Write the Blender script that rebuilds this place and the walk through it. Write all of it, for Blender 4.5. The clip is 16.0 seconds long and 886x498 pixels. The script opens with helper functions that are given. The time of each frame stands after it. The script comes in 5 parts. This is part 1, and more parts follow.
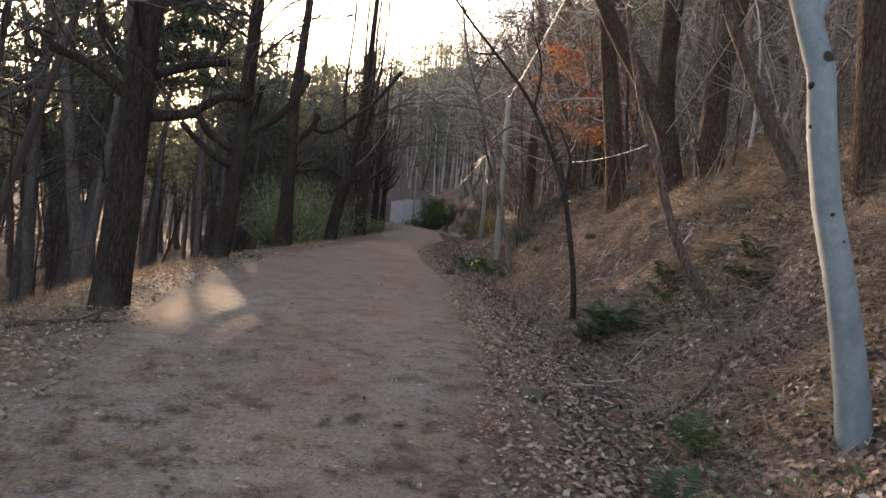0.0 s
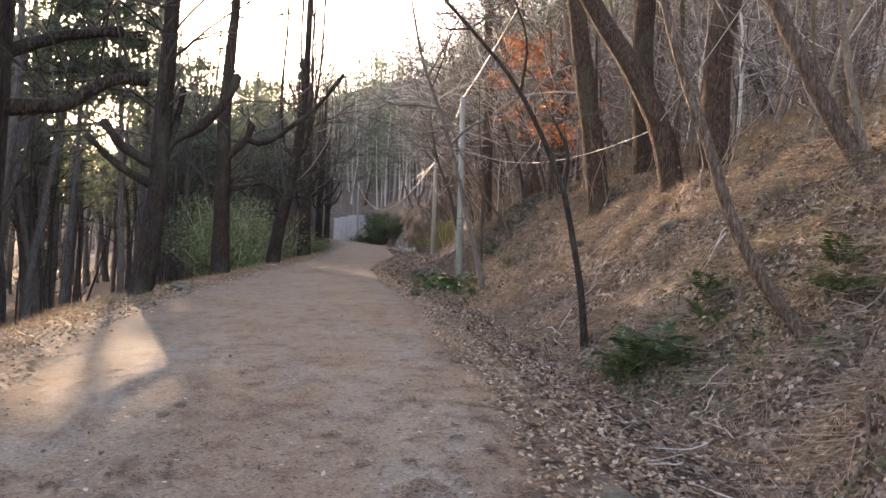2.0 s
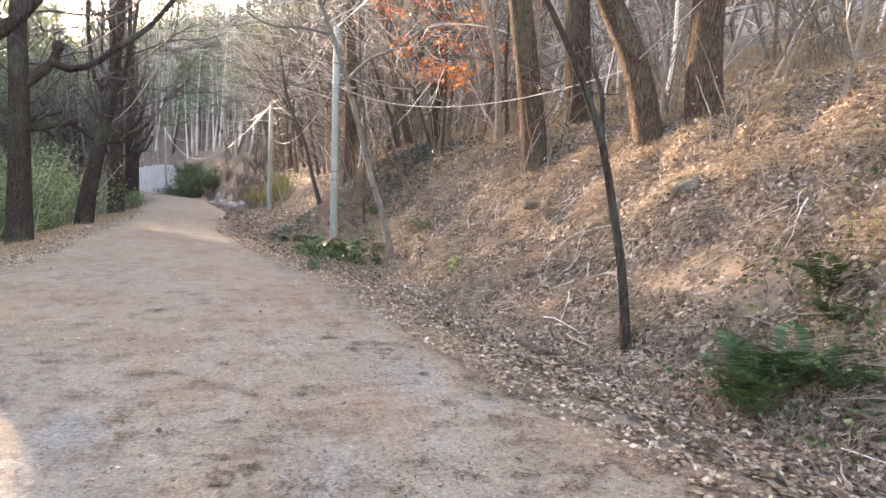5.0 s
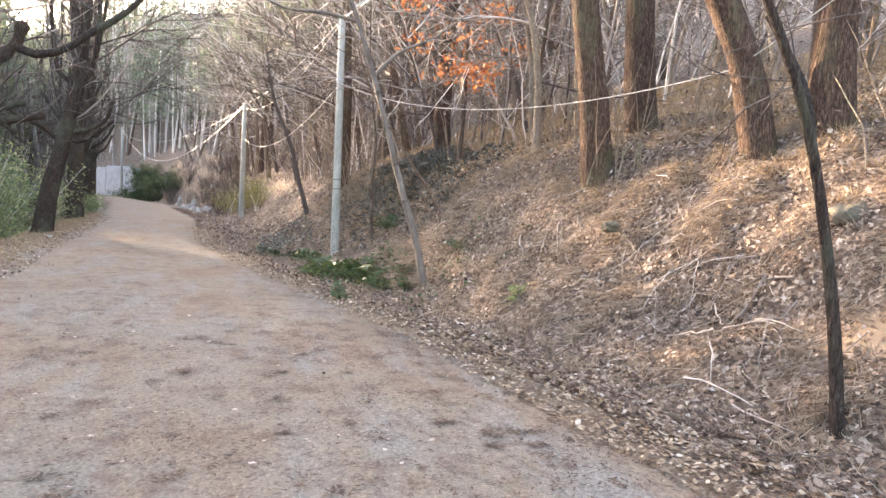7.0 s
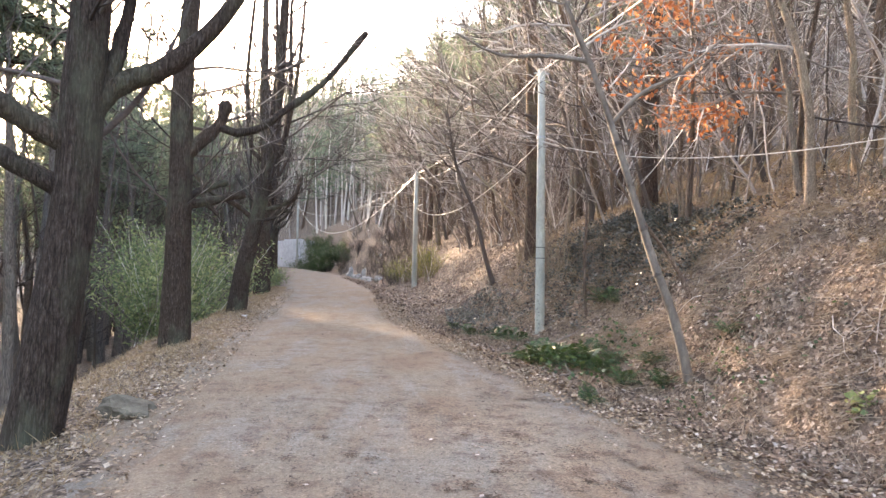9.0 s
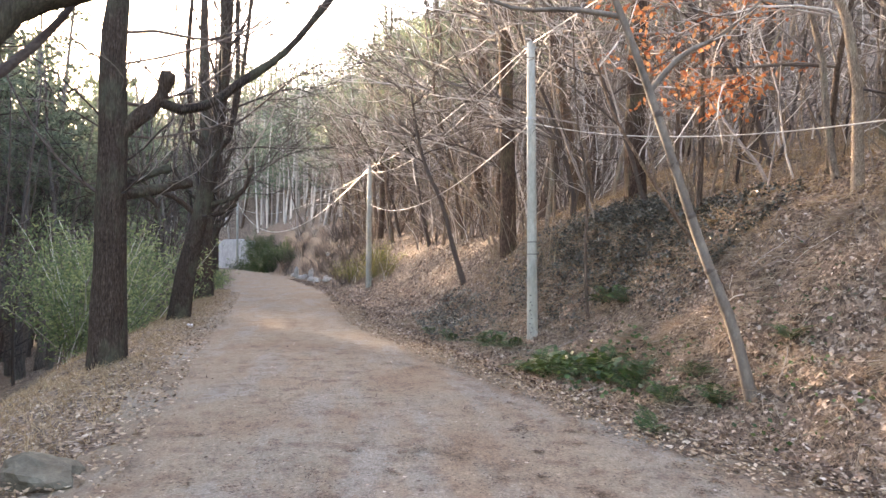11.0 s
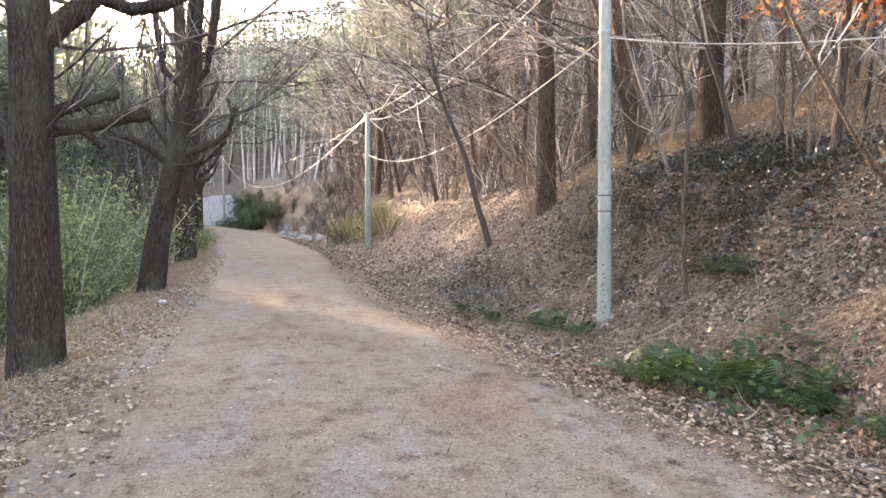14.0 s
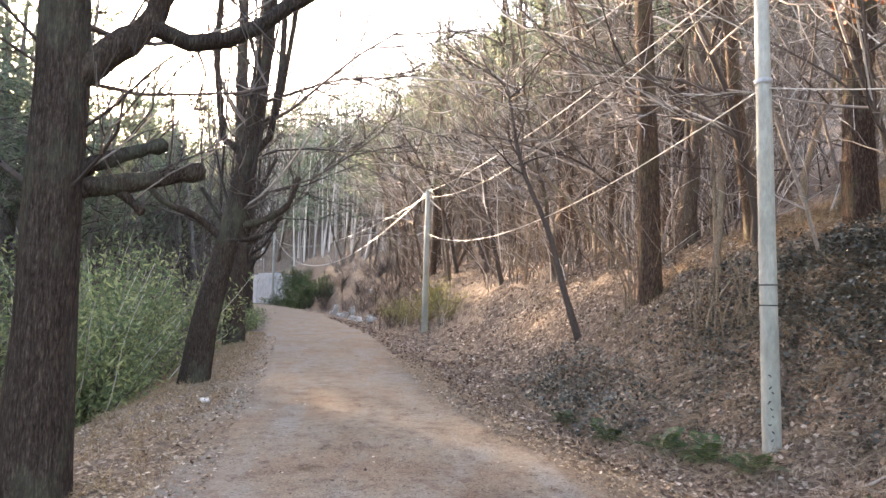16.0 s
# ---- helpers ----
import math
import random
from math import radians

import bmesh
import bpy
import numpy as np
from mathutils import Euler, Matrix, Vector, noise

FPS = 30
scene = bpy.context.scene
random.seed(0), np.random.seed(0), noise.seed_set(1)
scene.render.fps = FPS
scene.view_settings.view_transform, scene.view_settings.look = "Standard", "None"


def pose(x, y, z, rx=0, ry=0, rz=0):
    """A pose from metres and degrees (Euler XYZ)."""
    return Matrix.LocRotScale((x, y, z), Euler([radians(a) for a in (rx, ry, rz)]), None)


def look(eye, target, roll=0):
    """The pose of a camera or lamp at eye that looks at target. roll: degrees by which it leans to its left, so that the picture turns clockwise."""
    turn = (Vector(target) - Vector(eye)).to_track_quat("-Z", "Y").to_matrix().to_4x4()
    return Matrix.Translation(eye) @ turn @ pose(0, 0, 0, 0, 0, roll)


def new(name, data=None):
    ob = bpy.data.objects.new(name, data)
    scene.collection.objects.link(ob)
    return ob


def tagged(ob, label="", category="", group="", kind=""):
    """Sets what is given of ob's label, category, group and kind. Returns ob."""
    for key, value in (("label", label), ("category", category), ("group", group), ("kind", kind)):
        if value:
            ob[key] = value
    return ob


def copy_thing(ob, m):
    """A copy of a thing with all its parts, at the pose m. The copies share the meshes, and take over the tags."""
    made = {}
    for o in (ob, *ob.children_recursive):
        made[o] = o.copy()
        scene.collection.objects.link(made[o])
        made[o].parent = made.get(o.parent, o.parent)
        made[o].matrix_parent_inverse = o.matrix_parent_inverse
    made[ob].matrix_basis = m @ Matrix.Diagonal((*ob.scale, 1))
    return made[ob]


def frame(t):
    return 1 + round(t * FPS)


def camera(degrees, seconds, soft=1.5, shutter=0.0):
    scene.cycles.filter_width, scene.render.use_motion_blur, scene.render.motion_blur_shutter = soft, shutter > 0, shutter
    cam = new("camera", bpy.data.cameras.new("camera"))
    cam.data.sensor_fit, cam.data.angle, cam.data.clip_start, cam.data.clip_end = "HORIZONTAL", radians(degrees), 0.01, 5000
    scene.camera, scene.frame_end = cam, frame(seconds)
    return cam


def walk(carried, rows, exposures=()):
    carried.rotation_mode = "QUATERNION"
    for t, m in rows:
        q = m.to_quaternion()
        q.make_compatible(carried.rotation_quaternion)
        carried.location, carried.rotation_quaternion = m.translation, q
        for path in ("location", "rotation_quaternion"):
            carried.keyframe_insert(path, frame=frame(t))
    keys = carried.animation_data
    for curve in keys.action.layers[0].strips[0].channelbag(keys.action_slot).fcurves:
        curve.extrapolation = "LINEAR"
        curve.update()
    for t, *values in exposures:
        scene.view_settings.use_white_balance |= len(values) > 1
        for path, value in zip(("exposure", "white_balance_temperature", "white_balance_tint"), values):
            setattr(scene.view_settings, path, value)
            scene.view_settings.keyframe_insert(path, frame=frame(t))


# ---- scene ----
cam = camera(67.3, 16.0, soft=1.5)
PATH = [
    (0, (2.069, 0.879, 1.361), (1.756, 2.852, 1.275), 5.8),
    (0.5, (1.946, 1.216, 1.324), (1.621, 3.187, 1.239), 2.9),
    (1, (1.864, 1.877, 1.389), (1.594, 3.858, 1.407), -1.6),
    (1.5, (1.593, 2.4, 1.339), (1.549, 4.399, 1.385), 5.3),
    (2, (1.347, 2.845, 1.336), (1.197, 4.839, 1.301), 2.7),
    (2.5, (1.018, 3.281, 1.386), (1.027, 5.279, 1.491), 2.6),
    (3, (0.742, 3.704, 1.349), (0.856, 5.696, 1.491), 1.0),
    (3.5, (0.412, 4.163, 1.328), (0.672, 6.145, 1.277), 0.1),
    (4, (0.143, 4.642, 1.362), (0.459, 6.617, 1.338), -1.9),
    (4.2, (0.01, 4.823, 1.335), (0.293, 6.802, 1.283), 0.6),
    (6.3, (-1.112, 6.879, 1.444), (-0.619, 8.808, 1.258), 2.4),
    (6.5, (-1.211, 7.098, 1.44), (-0.717, 9.028, 1.266), 2.5),
    (7, (-1.447, 7.587, 1.437), (-0.918, 9.512, 1.315), 3.9),
    (7.5, (-1.641, 8.13, 1.441), (-1.006, 10.025, 1.363), 4.3),
    (8, (-1.918, 8.344, 1.53), (-1.585, 10.315, 1.457), 0.4),
    (8.5, (-2.178, 8.897, 1.516), (-2.151, 10.896, 1.503), -1.6),
    (8.7, (-2.239, 9.245, 1.564), (-2.223, 11.244, 1.598), 0.8),
    (10.8, (-2.926, 11.269, 1.55), (-2.673, 13.252, 1.601), 1.4),
    (11, (-2.991, 11.46, 1.529), (-2.746, 13.444, 1.57), 1.2),
    (11.5, (-3.119, 11.95, 1.561), (-2.841, 13.93, 1.522), 1.6),
    (12, (-3.192, 12.439, 1.587), (-2.876, 14.414, 1.608), 2.0),
    (12.5, (-3.243, 12.955, 1.585), (-2.873, 14.918, 1.487), 3.2),
    (13, (-3.246, 13.464, 1.58), (-2.816, 15.414, 1.47), 2.7),
    (13.5, (-3.368, 13.958, 1.579), (-3.062, 15.931, 1.456), -0.2),
    (14, (-3.446, 14.534, 1.585), (-3.166, 16.513, 1.493), 0.9),
    (14.5, (-3.544, 15.071, 1.611), (-3.366, 17.062, 1.679), 0.5),
    (15, (-3.641, 15.53, 1.587), (-3.508, 17.524, 1.653), 0.4),
    (15.5, (-3.797, 16.089, 1.652), (-3.685, 18.085, 1.712), 0.7),
    (16, (-3.988, 16.606, 1.676), (-3.845, 18.595, 1.823), 2.1),
]
EXPOSURES = [(s, e, 7700 if s < 4 else 7600, 24 if s < 4 else 20) for s, e in ((0, 2.0), (0.5, 3.22), (1, 3.36), (1.5, 2.72), (2.5, 2.78), (3.5, 2.58), (4, 3.4), (7, 3.86), (7.5, 3.78), (8, 3.98), (8.5, 3.78), (11, 3.6), (12.5, 3.78), (14, 3.88), (14.5, 3.88), (15, 3.74), (16, 3.6))]
walk(cam, [(t, look(eye, target, roll)) for t, eye, target, roll in PATH], EXPOSURES)

# ---- light ----
SUN_AZ, SUN_EL = -30.0, 14.5
world = bpy.data.worlds.new("sky")
scene.world = world
world.use_nodes = True
wn = world.node_tree
sky = wn.nodes.new("ShaderNodeTexSky")
sky.sky_type = "NISHITA"
sky.sun_disc = False
sky.sun_elevation, sky.sun_rotation = radians(SUN_EL), radians(360 + SUN_AZ)
sky.air_density, sky.dust_density = 1.0, 2.0
wn.nodes["Background"].inputs["Strength"].default_value = 0.15
wn.links.new(sky.outputs["Color"], wn.nodes["Background"].inputs["Color"])
sun = new("sun", bpy.data.lights.new("sun", "SUN"))
sun.data.energy, sun.data.angle, sun.data.color = 2.7, radians(0.8), (1.0, 0.84, 0.62)
sun_way = Vector((math.sin(radians(SUN_AZ)) * math.cos(radians(SUN_EL)), math.cos(radians(SUN_AZ)) * math.cos(radians(SUN_EL)), math.sin(radians(SUN_EL))))
sun.matrix_world = look(sun_way * 60, (0, 0, 0))


# ---- materials ----
def material(name, rough=0.85, spec=0.3):
    m = bpy.data.materials.new(name)
    m.use_nodes = True
    b = m.node_tree.nodes["Principled BSDF"]
    b.inputs["Roughness"].default_value = rough
    b.inputs["Specular IOR Level"].default_value = spec
    return m, m.node_tree, b


def ramp(nt, fac, stops):
    r = nt.nodes.new("ShaderNodeValToRGB")
    while len(r.color_ramp.elements) < len(stops):
        r.color_ramp.elements.new(0.5)
    for e, (p, c) in zip(r.color_ramp.elements, stops):
        e.position, e.color = p, (*c, 1)
    nt.links.new(fac, r.inputs[0])
    return r.outputs[0]


def coords(nt, scale=(1, 1, 1), kind="Object", turn=0.0):
    t, m = nt.nodes.new("ShaderNodeTexCoord"), nt.nodes.new("ShaderNodeMapping")
    m.inputs["Rotation"].default_value = (0, 0, radians(turn))
    m.inputs["Scale"].default_value = scale
    nt.links.new(t.outputs[kind], m.inputs[0])
    return m.outputs[0]


def noise_tex(nt, vec, scale, detail=4, rough=0.6):
    n = nt.nodes.new("ShaderNodeTexNoise")
    n.inputs["Scale"].default_value, n.inputs["Detail"].default_value, n.inputs["Roughness"].default_value = scale, detail, rough
    nt.links.new(vec, n.inputs["Vector"])
    return n.outputs["Fac"]


def cells(nt, vec, scale, out="Color", feature="F1"):
    n = nt.nodes.new("ShaderNodeTexVoronoi")
    n.feature = feature
    n.inputs["Scale"].default_value = scale
    nt.links.new(vec, n.inputs["Vector"])
    return n.outputs[out]


def blend(nt, fac, a, b, how="MIX"):
    n = nt.nodes.new("ShaderNodeMix")
    n.data_type, n.blend_type = "RGBA", how
    for s, v in ((n.inputs[0], fac), (n.inputs[6], a), (n.inputs[7], b)):
        if isinstance(v, (int, float)):
            s.default_value = v
        elif isinstance(v, tuple):
            s.default_value = (*v, 1)
        else:
            nt.links.new(v, s)
    return n.outputs[2]


def bumped(nt, b, height, strength=0.5, distance=0.02):
    n = nt.nodes.new("ShaderNodeBump")
    n.inputs["Strength"].default_value, n.inputs["Distance"].default_value = strength, distance
    nt.links.new(height, n.inputs["Height"])
    nt.links.new(n.outputs[0], b.inputs["Normal"])


def bark(name, dark, mid, light, stretch=0.16, scale=14, distance=0.03, moss=0.35):
    """Fissured plates drawn out along the trunk, with fine grain, paler weathering and a tone of its own for each tree."""
    m, nt, b = material(name, 0.92, 0.15)
    v = coords(nt, (1, 1, stretch))
    wob = nt.nodes.new("ShaderNodeTexNoise")
    wob.inputs["Scale"].default_value = scale * 0.8
    nt.links.new(v, wob.inputs["Vector"])
    wob.inputs["Detail"].default_value = 5
    shift = blend(nt, 0.16, v, wob.outputs["Color"], "ADD")
    crack = cells(nt, shift, scale * 1.7, "Distance", "DISTANCE_TO_EDGE")
    plate = ramp(nt, crack, [(0.0, (0, 0, 0)), (0.16, (0.7, 0.7, 0.7)), (0.4, (1, 1, 1))])
    grain = noise_tex(nt, v, scale * 4.5, 6, 0.75)
    c = ramp(nt, grain, [(0.30, dark), (0.5, mid), (0.70, light)])
    c = blend(nt, 0.6, c, ramp(nt, crack, [(0.0, (0.3, 0.27, 0.25)), (0.12, (0.8, 0.8, 0.8)), (0.4, (1.15, 1.15, 1.15))]), "MULTIPLY")
    fibre = noise_tex(nt, coords(nt, (1, 1, stretch * 0.35)), scale * 3.0, 6, 0.8)
    c = blend(nt, 0.8, c, ramp(nt, fibre, [(0.36, (0.36, 0.34, 0.33)), (0.5, (0.92, 0.92, 0.92)), (0.64, (1.45, 1.45, 1.45))]), "MULTIPLY")
    info = nt.nodes.new("ShaderNodeObjectInfo")
    c = blend(nt, 1.0, c, ramp(nt, info.outputs["Random"], [(0, (0.78, 0.78, 0.80)), (1, (1.15, 1.08, 1.0))]), "MULTIPLY")
    big = noise_tex(nt, coords(nt, (1, 1, 0.5)), 1.6, 5, 0.65)
    pale = tuple(x * 0.85 for x in (light[0] * 0.9, light[0] * 0.98, light[2] * 0.95))
    c = blend(nt, ramp(nt, big, [(0.50, (0, 0, 0)), (0.66, (moss, moss, moss))]), c, pale)
    nt.links.new(c, b.inputs["Base Color"])
    bumped(nt, b, blend(nt, 0.5, plate, fibre), 0.9, distance)
    return m


M_bark_row = bark("bark_grey_brown", (0.027, 0.019, 0.016), (0.062, 0.046, 0.039), (0.125, 0.104, 0.09), 0.2, 15, 0.025, 0.55)
M_bark_pine = bark("bark_pine", (0.042, 0.026, 0.021), (0.108, 0.072, 0.056), (0.225, 0.165, 0.132), 0.25, 13, 0.04)
M_bark_hill = bark("bark_hill", (0.07, 0.05, 0.041), (0.16, 0.118, 0.095), (0.29, 0.235, 0.195))
M_bark_forest = bark("bark_forest", (0.09, 0.078, 0.073), (0.185, 0.165, 0.155), (0.30, 0.28, 0.265))
M_bark_thin = bark("bark_sapling", (0.15, 0.115, 0.09), (0.29, 0.23, 0.18), (0.45, 0.38, 0.31), 0.4, 22, 0.008)


def island_colours(name, stops, rough=0.7, translucent=0.0, spec=0.3):
    """Every loose piece of the mesh takes its own colour from the ramp."""
    m, nt, b = material(name, rough, spec)
    g = nt.nodes.new("ShaderNodeNewGeometry")
    c = ramp(nt, g.outputs["Random Per Island"], stops)
    n = noise_tex(nt, coords(nt), 30, 2)
    c = blend(nt, 1.0, c, ramp(nt, n, [(0.3, (0.7, 0.7, 0.7)), (0.7, (1.15, 1.15, 1.15))]), "MULTIPLY")
    nt.links.new(c, b.inputs["Base Color"])
    if translucent:
        t, mix = nt.nodes.new("ShaderNodeBsdfTranslucent"), nt.nodes.new("ShaderNodeMixShader")
        nt.links.new(c, t.inputs[0])
        mix.inputs[0].default_value = translucent
        nt.links.new(b.outputs[0], mix.inputs[1])
        nt.links.new(t.outputs[0], mix.inputs[2])
        nt.links.new(mix.outputs[0], nt.nodes["Material Output"].inputs[0])
    return m


M_twig = island_colours("pale_twigs", [(0, (0.055, 0.042, 0.037)), (0.45, (0.185, 0.15, 0.13)), (0.75, (0.385, 0.33, 0.295)), (1, (0.74, 0.69, 0.64))], 0.8)
M_twig_dark = island_colours("dark_twigs", [(0, (0.03, 0.022, 0.019)), (0.6, (0.085, 0.066, 0.057)), (0.9, (0.17, 0.138, 0.12)), (1, (0.30, 0.26, 0.23))], 0.85)
# far twigs: distance haze and sunlight put into the colour as a paler ramp
M_twig_far = island_colours("haze_pale_twigs", [(0, (0.16, 0.13, 0.115)), (0.5, (0.36, 0.31, 0.28)), (1, (0.66, 0.61, 0.56))], 0.8)
M_needles = island_colours("pine_needles", [(0, (0.085, 0.115, 0.08)), (0.6, (0.15, 0.18, 0.125)), (1, (0.27, 0.295, 0.20))], 0.5, 0.5)
M_bamboo = island_colours("narrow_green_leaves", [(0, (0.10, 0.145, 0.07)), (0.6, (0.21, 0.265, 0.125)), (1, (0.42, 0.44, 0.21))], 0.6, 0.4)
M_fern = island_colours("fern_green", [(0, (0.018, 0.038, 0.013)), (0.7, (0.046, 0.085, 0.026)), (1, (0.13, 0.17, 0.065))], 0.40, 0.22)
M_ivy = island_colours("ivy_leaves", [(0, (0.03, 0.033, 0.028)), (0.7, (0.06, 0.064, 0.052)), (1, (0.15, 0.15, 0.13))], 0.36, 0.05, 0.5)
M_orange = island_colours("russet_leaves", [(0, (0.27, 0.085, 0.04)), (0.6, (0.48, 0.18, 0.075)), (1, (0.62, 0.33, 0.15))], 0.6, 0.45)
M_litter = island_colours("dead_leaves", [(0, (0.045, 0.028, 0.021)), (0.4, (0.14, 0.092, 0.066)), (0.75, (0.26, 0.182, 0.133)), (0.9, (0.36, 0.28, 0.22)), (1, (0.54, 0.47, 0.41))], 0.75, 0.1)
M_straw = island_colours("dry_grass", [(0, (0.20, 0.13, 0.07)), (0.6, (0.36, 0.255, 0.15)), (1, (0.50, 0.40, 0.27))], 0.75, 0.3)
M_straw_dull = island_colours("weathered_grass", [(0, (0.16, 0.115, 0.085)), (0.6, (0.28, 0.215, 0.16)), (1, (0.42, 0.35, 0.28))], 0.8, 0.2)
M_litter_tan = island_colours("tan_dead_leaves", [(0, (0.13, 0.085, 0.055)), (0.45, (0.27, 0.19, 0.125)), (0.85, (0.40, 0.31, 0.22)), (1, (0.54, 0.46, 0.37))], 0.75, 0.1)
M_needle_dry = island_colours("dry_needles", [(0, (0.045, 0.029, 0.02)), (0.6, (0.105, 0.066, 0.045)), (1, (0.20, 0.13, 0.085))], 0.8)
M_yellow = island_colours("yellow_green_leaves", [(0, (0.09, 0.10, 0.035)), (0.6, (0.20, 0.20, 0.06)), (1, (0.34, 0.31, 0.11))], 0.65, 0.3)

# gravel road: compacted grit, tan needle drifts, grey stony wheel tracks along it
M_road, nt, b = material("gravel_road", 0.93, 0.2)
v = coords(nt)
along = coords(nt, (1.0, 0.22, 1), turn=-16)
drift = noise_tex(nt, coords(nt, (1, 0.7, 1)), 0.7, 6, 0.62)
track = noise_tex(nt, along, 1.5, 6, 0.62)
clump = noise_tex(nt, v, 3.4, 6, 0.66)
speck = noise_tex(nt, v, 13.0, 5, 0.7)
grit = noise_tex(nt, v, 75, 5, 0.75)
stone = cells(nt, v, 85)
c = ramp(nt, drift, [(0.33, (0.215, 0.19, 0.16)), (0.46, (0.225, 0.184, 0.142)), (0.56, (0.218, 0.165, 0.122)), (0.68, (0.195, 0.135, 0.093))])
c = blend(nt, ramp(nt, track, [(0.50, (0, 0, 0)), (0.60, (0.55, 0.55, 0.55)), (0.72, (0.7, 0.7, 0.7))]), c, (0.222, 0.214, 0.20))
c = blend(nt, ramp(nt, clump, [(0.51, (0, 0, 0)), (0.60, (0.42, 0.42, 0.42)), (0.72, (0.75, 0.75, 0.75))]), c, (0.13, 0.083, 0.058))
c = blend(nt, ramp(nt, speck, [(0.57, (0, 0, 0)), (0.66, (0.55, 0.55, 0.55))]), c, (0.115, 0.078, 0.058))
c = blend(nt, 0.5, c, ramp(nt, stone, [(0.1, (0.5, 0.48, 0.47)), (0.5, (0.92, 0.91, 0.90)), (0.9, (1.5, 1.5, 1.5))]), "MULTIPLY")
flint = cells(nt, v, 38)
c = blend(nt, 0.35, c, ramp(nt, flint, [(0.12, (0.35, 0.32, 0.30)), (0.3, (1.0, 1.0, 1.0)), (0.75, (1.0, 1.0, 1.0)), (0.92, (1.7, 1.7, 1.7))]), "MULTIPLY")
c = blend(nt, 0.55, c, ramp(nt, grit, [(0.30, (0.42, 0.40, 0.39)), (0.5, (0.8, 0.8, 0.79)), (0.70, (1.3, 1.3, 1.28))]), "MULTIPLY")
nt.links.new(c, b.inputs["Base Color"])
bumped(nt, b, grit, 0.5, 0.012)

# forest floor: leaf-sized cells over soil, straw patches where grass has died
M_floor, nt, b = material("leaf_litter_soil", 0.92, 0.2)
v = coords(nt)
warp = nt.nodes.new("ShaderNodeVectorMath")
warp.operation = "ADD"
wob = nt.nodes.new("ShaderNodeTexNoise")
wob.inputs["Scale"].default_value = 9
nt.links.new(v, wob.inputs["Vector"])
sc = nt.nodes.new("ShaderNodeVectorMath")
sc.operation = "SCALE"
sc.inputs["Scale"].default_value = 0.12
nt.links.new(wob.outputs["Color"], sc.inputs[0])
nt.links.new(v, warp.inputs[0])
nt.links.new(sc.outputs[0], warp.inputs[1])
leaf = cells(nt, warp.outputs[0], 22)
sep = nt.nodes.new("ShaderNodeSeparateColor")
nt.links.new(leaf, sep.inputs[0])
c = ramp(nt, sep.outputs[0], [(0, (0.05, 0.036, 0.028)), (0.4, (0.115, 0.082, 0.062)), (0.8, (0.22, 0.165, 0.128)), (1, (0.38, 0.32, 0.27))])
patch = noise_tex(nt, v, 0.55, 5, 0.6)
c = blend(nt, ramp(nt, patch, [(0.45, (0, 0, 0)), (0.62, (0.75, 0.75, 0.75))]), c, blend(nt, 0.55, (0.185, 0.13, 0.095), c))
fine = noise_tex(nt, v, 40, 5, 0.7)
c = blend(nt, 0.7, c, ramp(nt, fine, [(0.3, (0.3, 0.29, 0.28)), (0.5, (0.95, 0.95, 0.95)), (0.7, (1.65, 1.62, 1.58))]), "MULTIPLY")
nt.links.new(c, b.inputs["Base Color"])
dist = cells(nt, warp.outputs[0], 22, "Distance")
bumped(nt, b, blend(nt, 0.5, dist, fine), 0.8, 0.05)


def plain(name, stops, scale, rough=0.85, bump=0.01, spec=0.3, stretch=(1, 1, 1)):
    m, nt, b = material(name, rough, spec)
    v = coords(nt, stretch)
    n = noise_tex(nt, v, scale, 6, 0.65)
    f = noise_tex(nt, v, scale * 9, 4, 0.7)
    c = blend(nt, 0.5, ramp(nt, n, stops), ramp(nt, f, [(0.3, (0.6, 0.6, 0.6)), (0.7, (1.3, 1.3, 1.3))]), "MULTIPLY")
    nt.links.new(c, b.inputs["Base Color"])
    bumped(nt, b, f, 0.5, bump)
    return m


M_bark_lt = plain("smooth_pale_bark", [(0.3, (0.075, 0.06, 0.05)), (0.5, (0.14, 0.114, 0.095)), (0.72, (0.225, 0.19, 0.16))], 5, 0.8, 0.006, 0.3, (1, 1, 0.5))
M_bark_white = plain("pale_grey_blue_bark", [(0.3, (0.145, 0.178, 0.188)), (0.5, (0.21, 0.248, 0.257)), (0.72, (0.285, 0.31, 0.305))], 2.2, 0.75, 0.006, 0.3, (1, 1, 0.7))
M_concrete = plain("pole_concrete", [(0.3, (0.235, 0.235, 0.21)), (0.55, (0.33, 0.33, 0.295)), (0.75, (0.42, 0.415, 0.375))], 3.0, 0.8, 0.004, 0.3, (1, 1, 0.35))
M_paint_black = plain("black_stencil", [(0.3, (0.02, 0.022, 0.022)), (0.7, (0.06, 0.06, 0.06))], 12, 0.7, 0.002)
M_steel = plain("weathered_steel", [(0.3, (0.22, 0.23, 0.24)), (0.7, (0.42, 0.43, 0.43))], 8, 0.5, 0.002, 0.5)
M_cable = plain("pale_cable_sheath", [(0.3, (0.42, 0.39, 0.35)), (0.7, (0.60, 0.57, 0.52))], 5, 0.45, 0.001, 0.5)
M_rock = plain("weathered_rock", [(0.3, (0.075, 0.066, 0.048)), (0.55, (0.14, 0.122, 0.092)), (0.75, (0.22, 0.20, 0.165))], 3.5, 0.9, 0.03)
M_rock_white = plain("pale_rock", [(0.3, (0.25, 0.24, 0.225)), (0.7, (0.44, 0.43, 0.40))], 3.5, 0.9, 0.03)
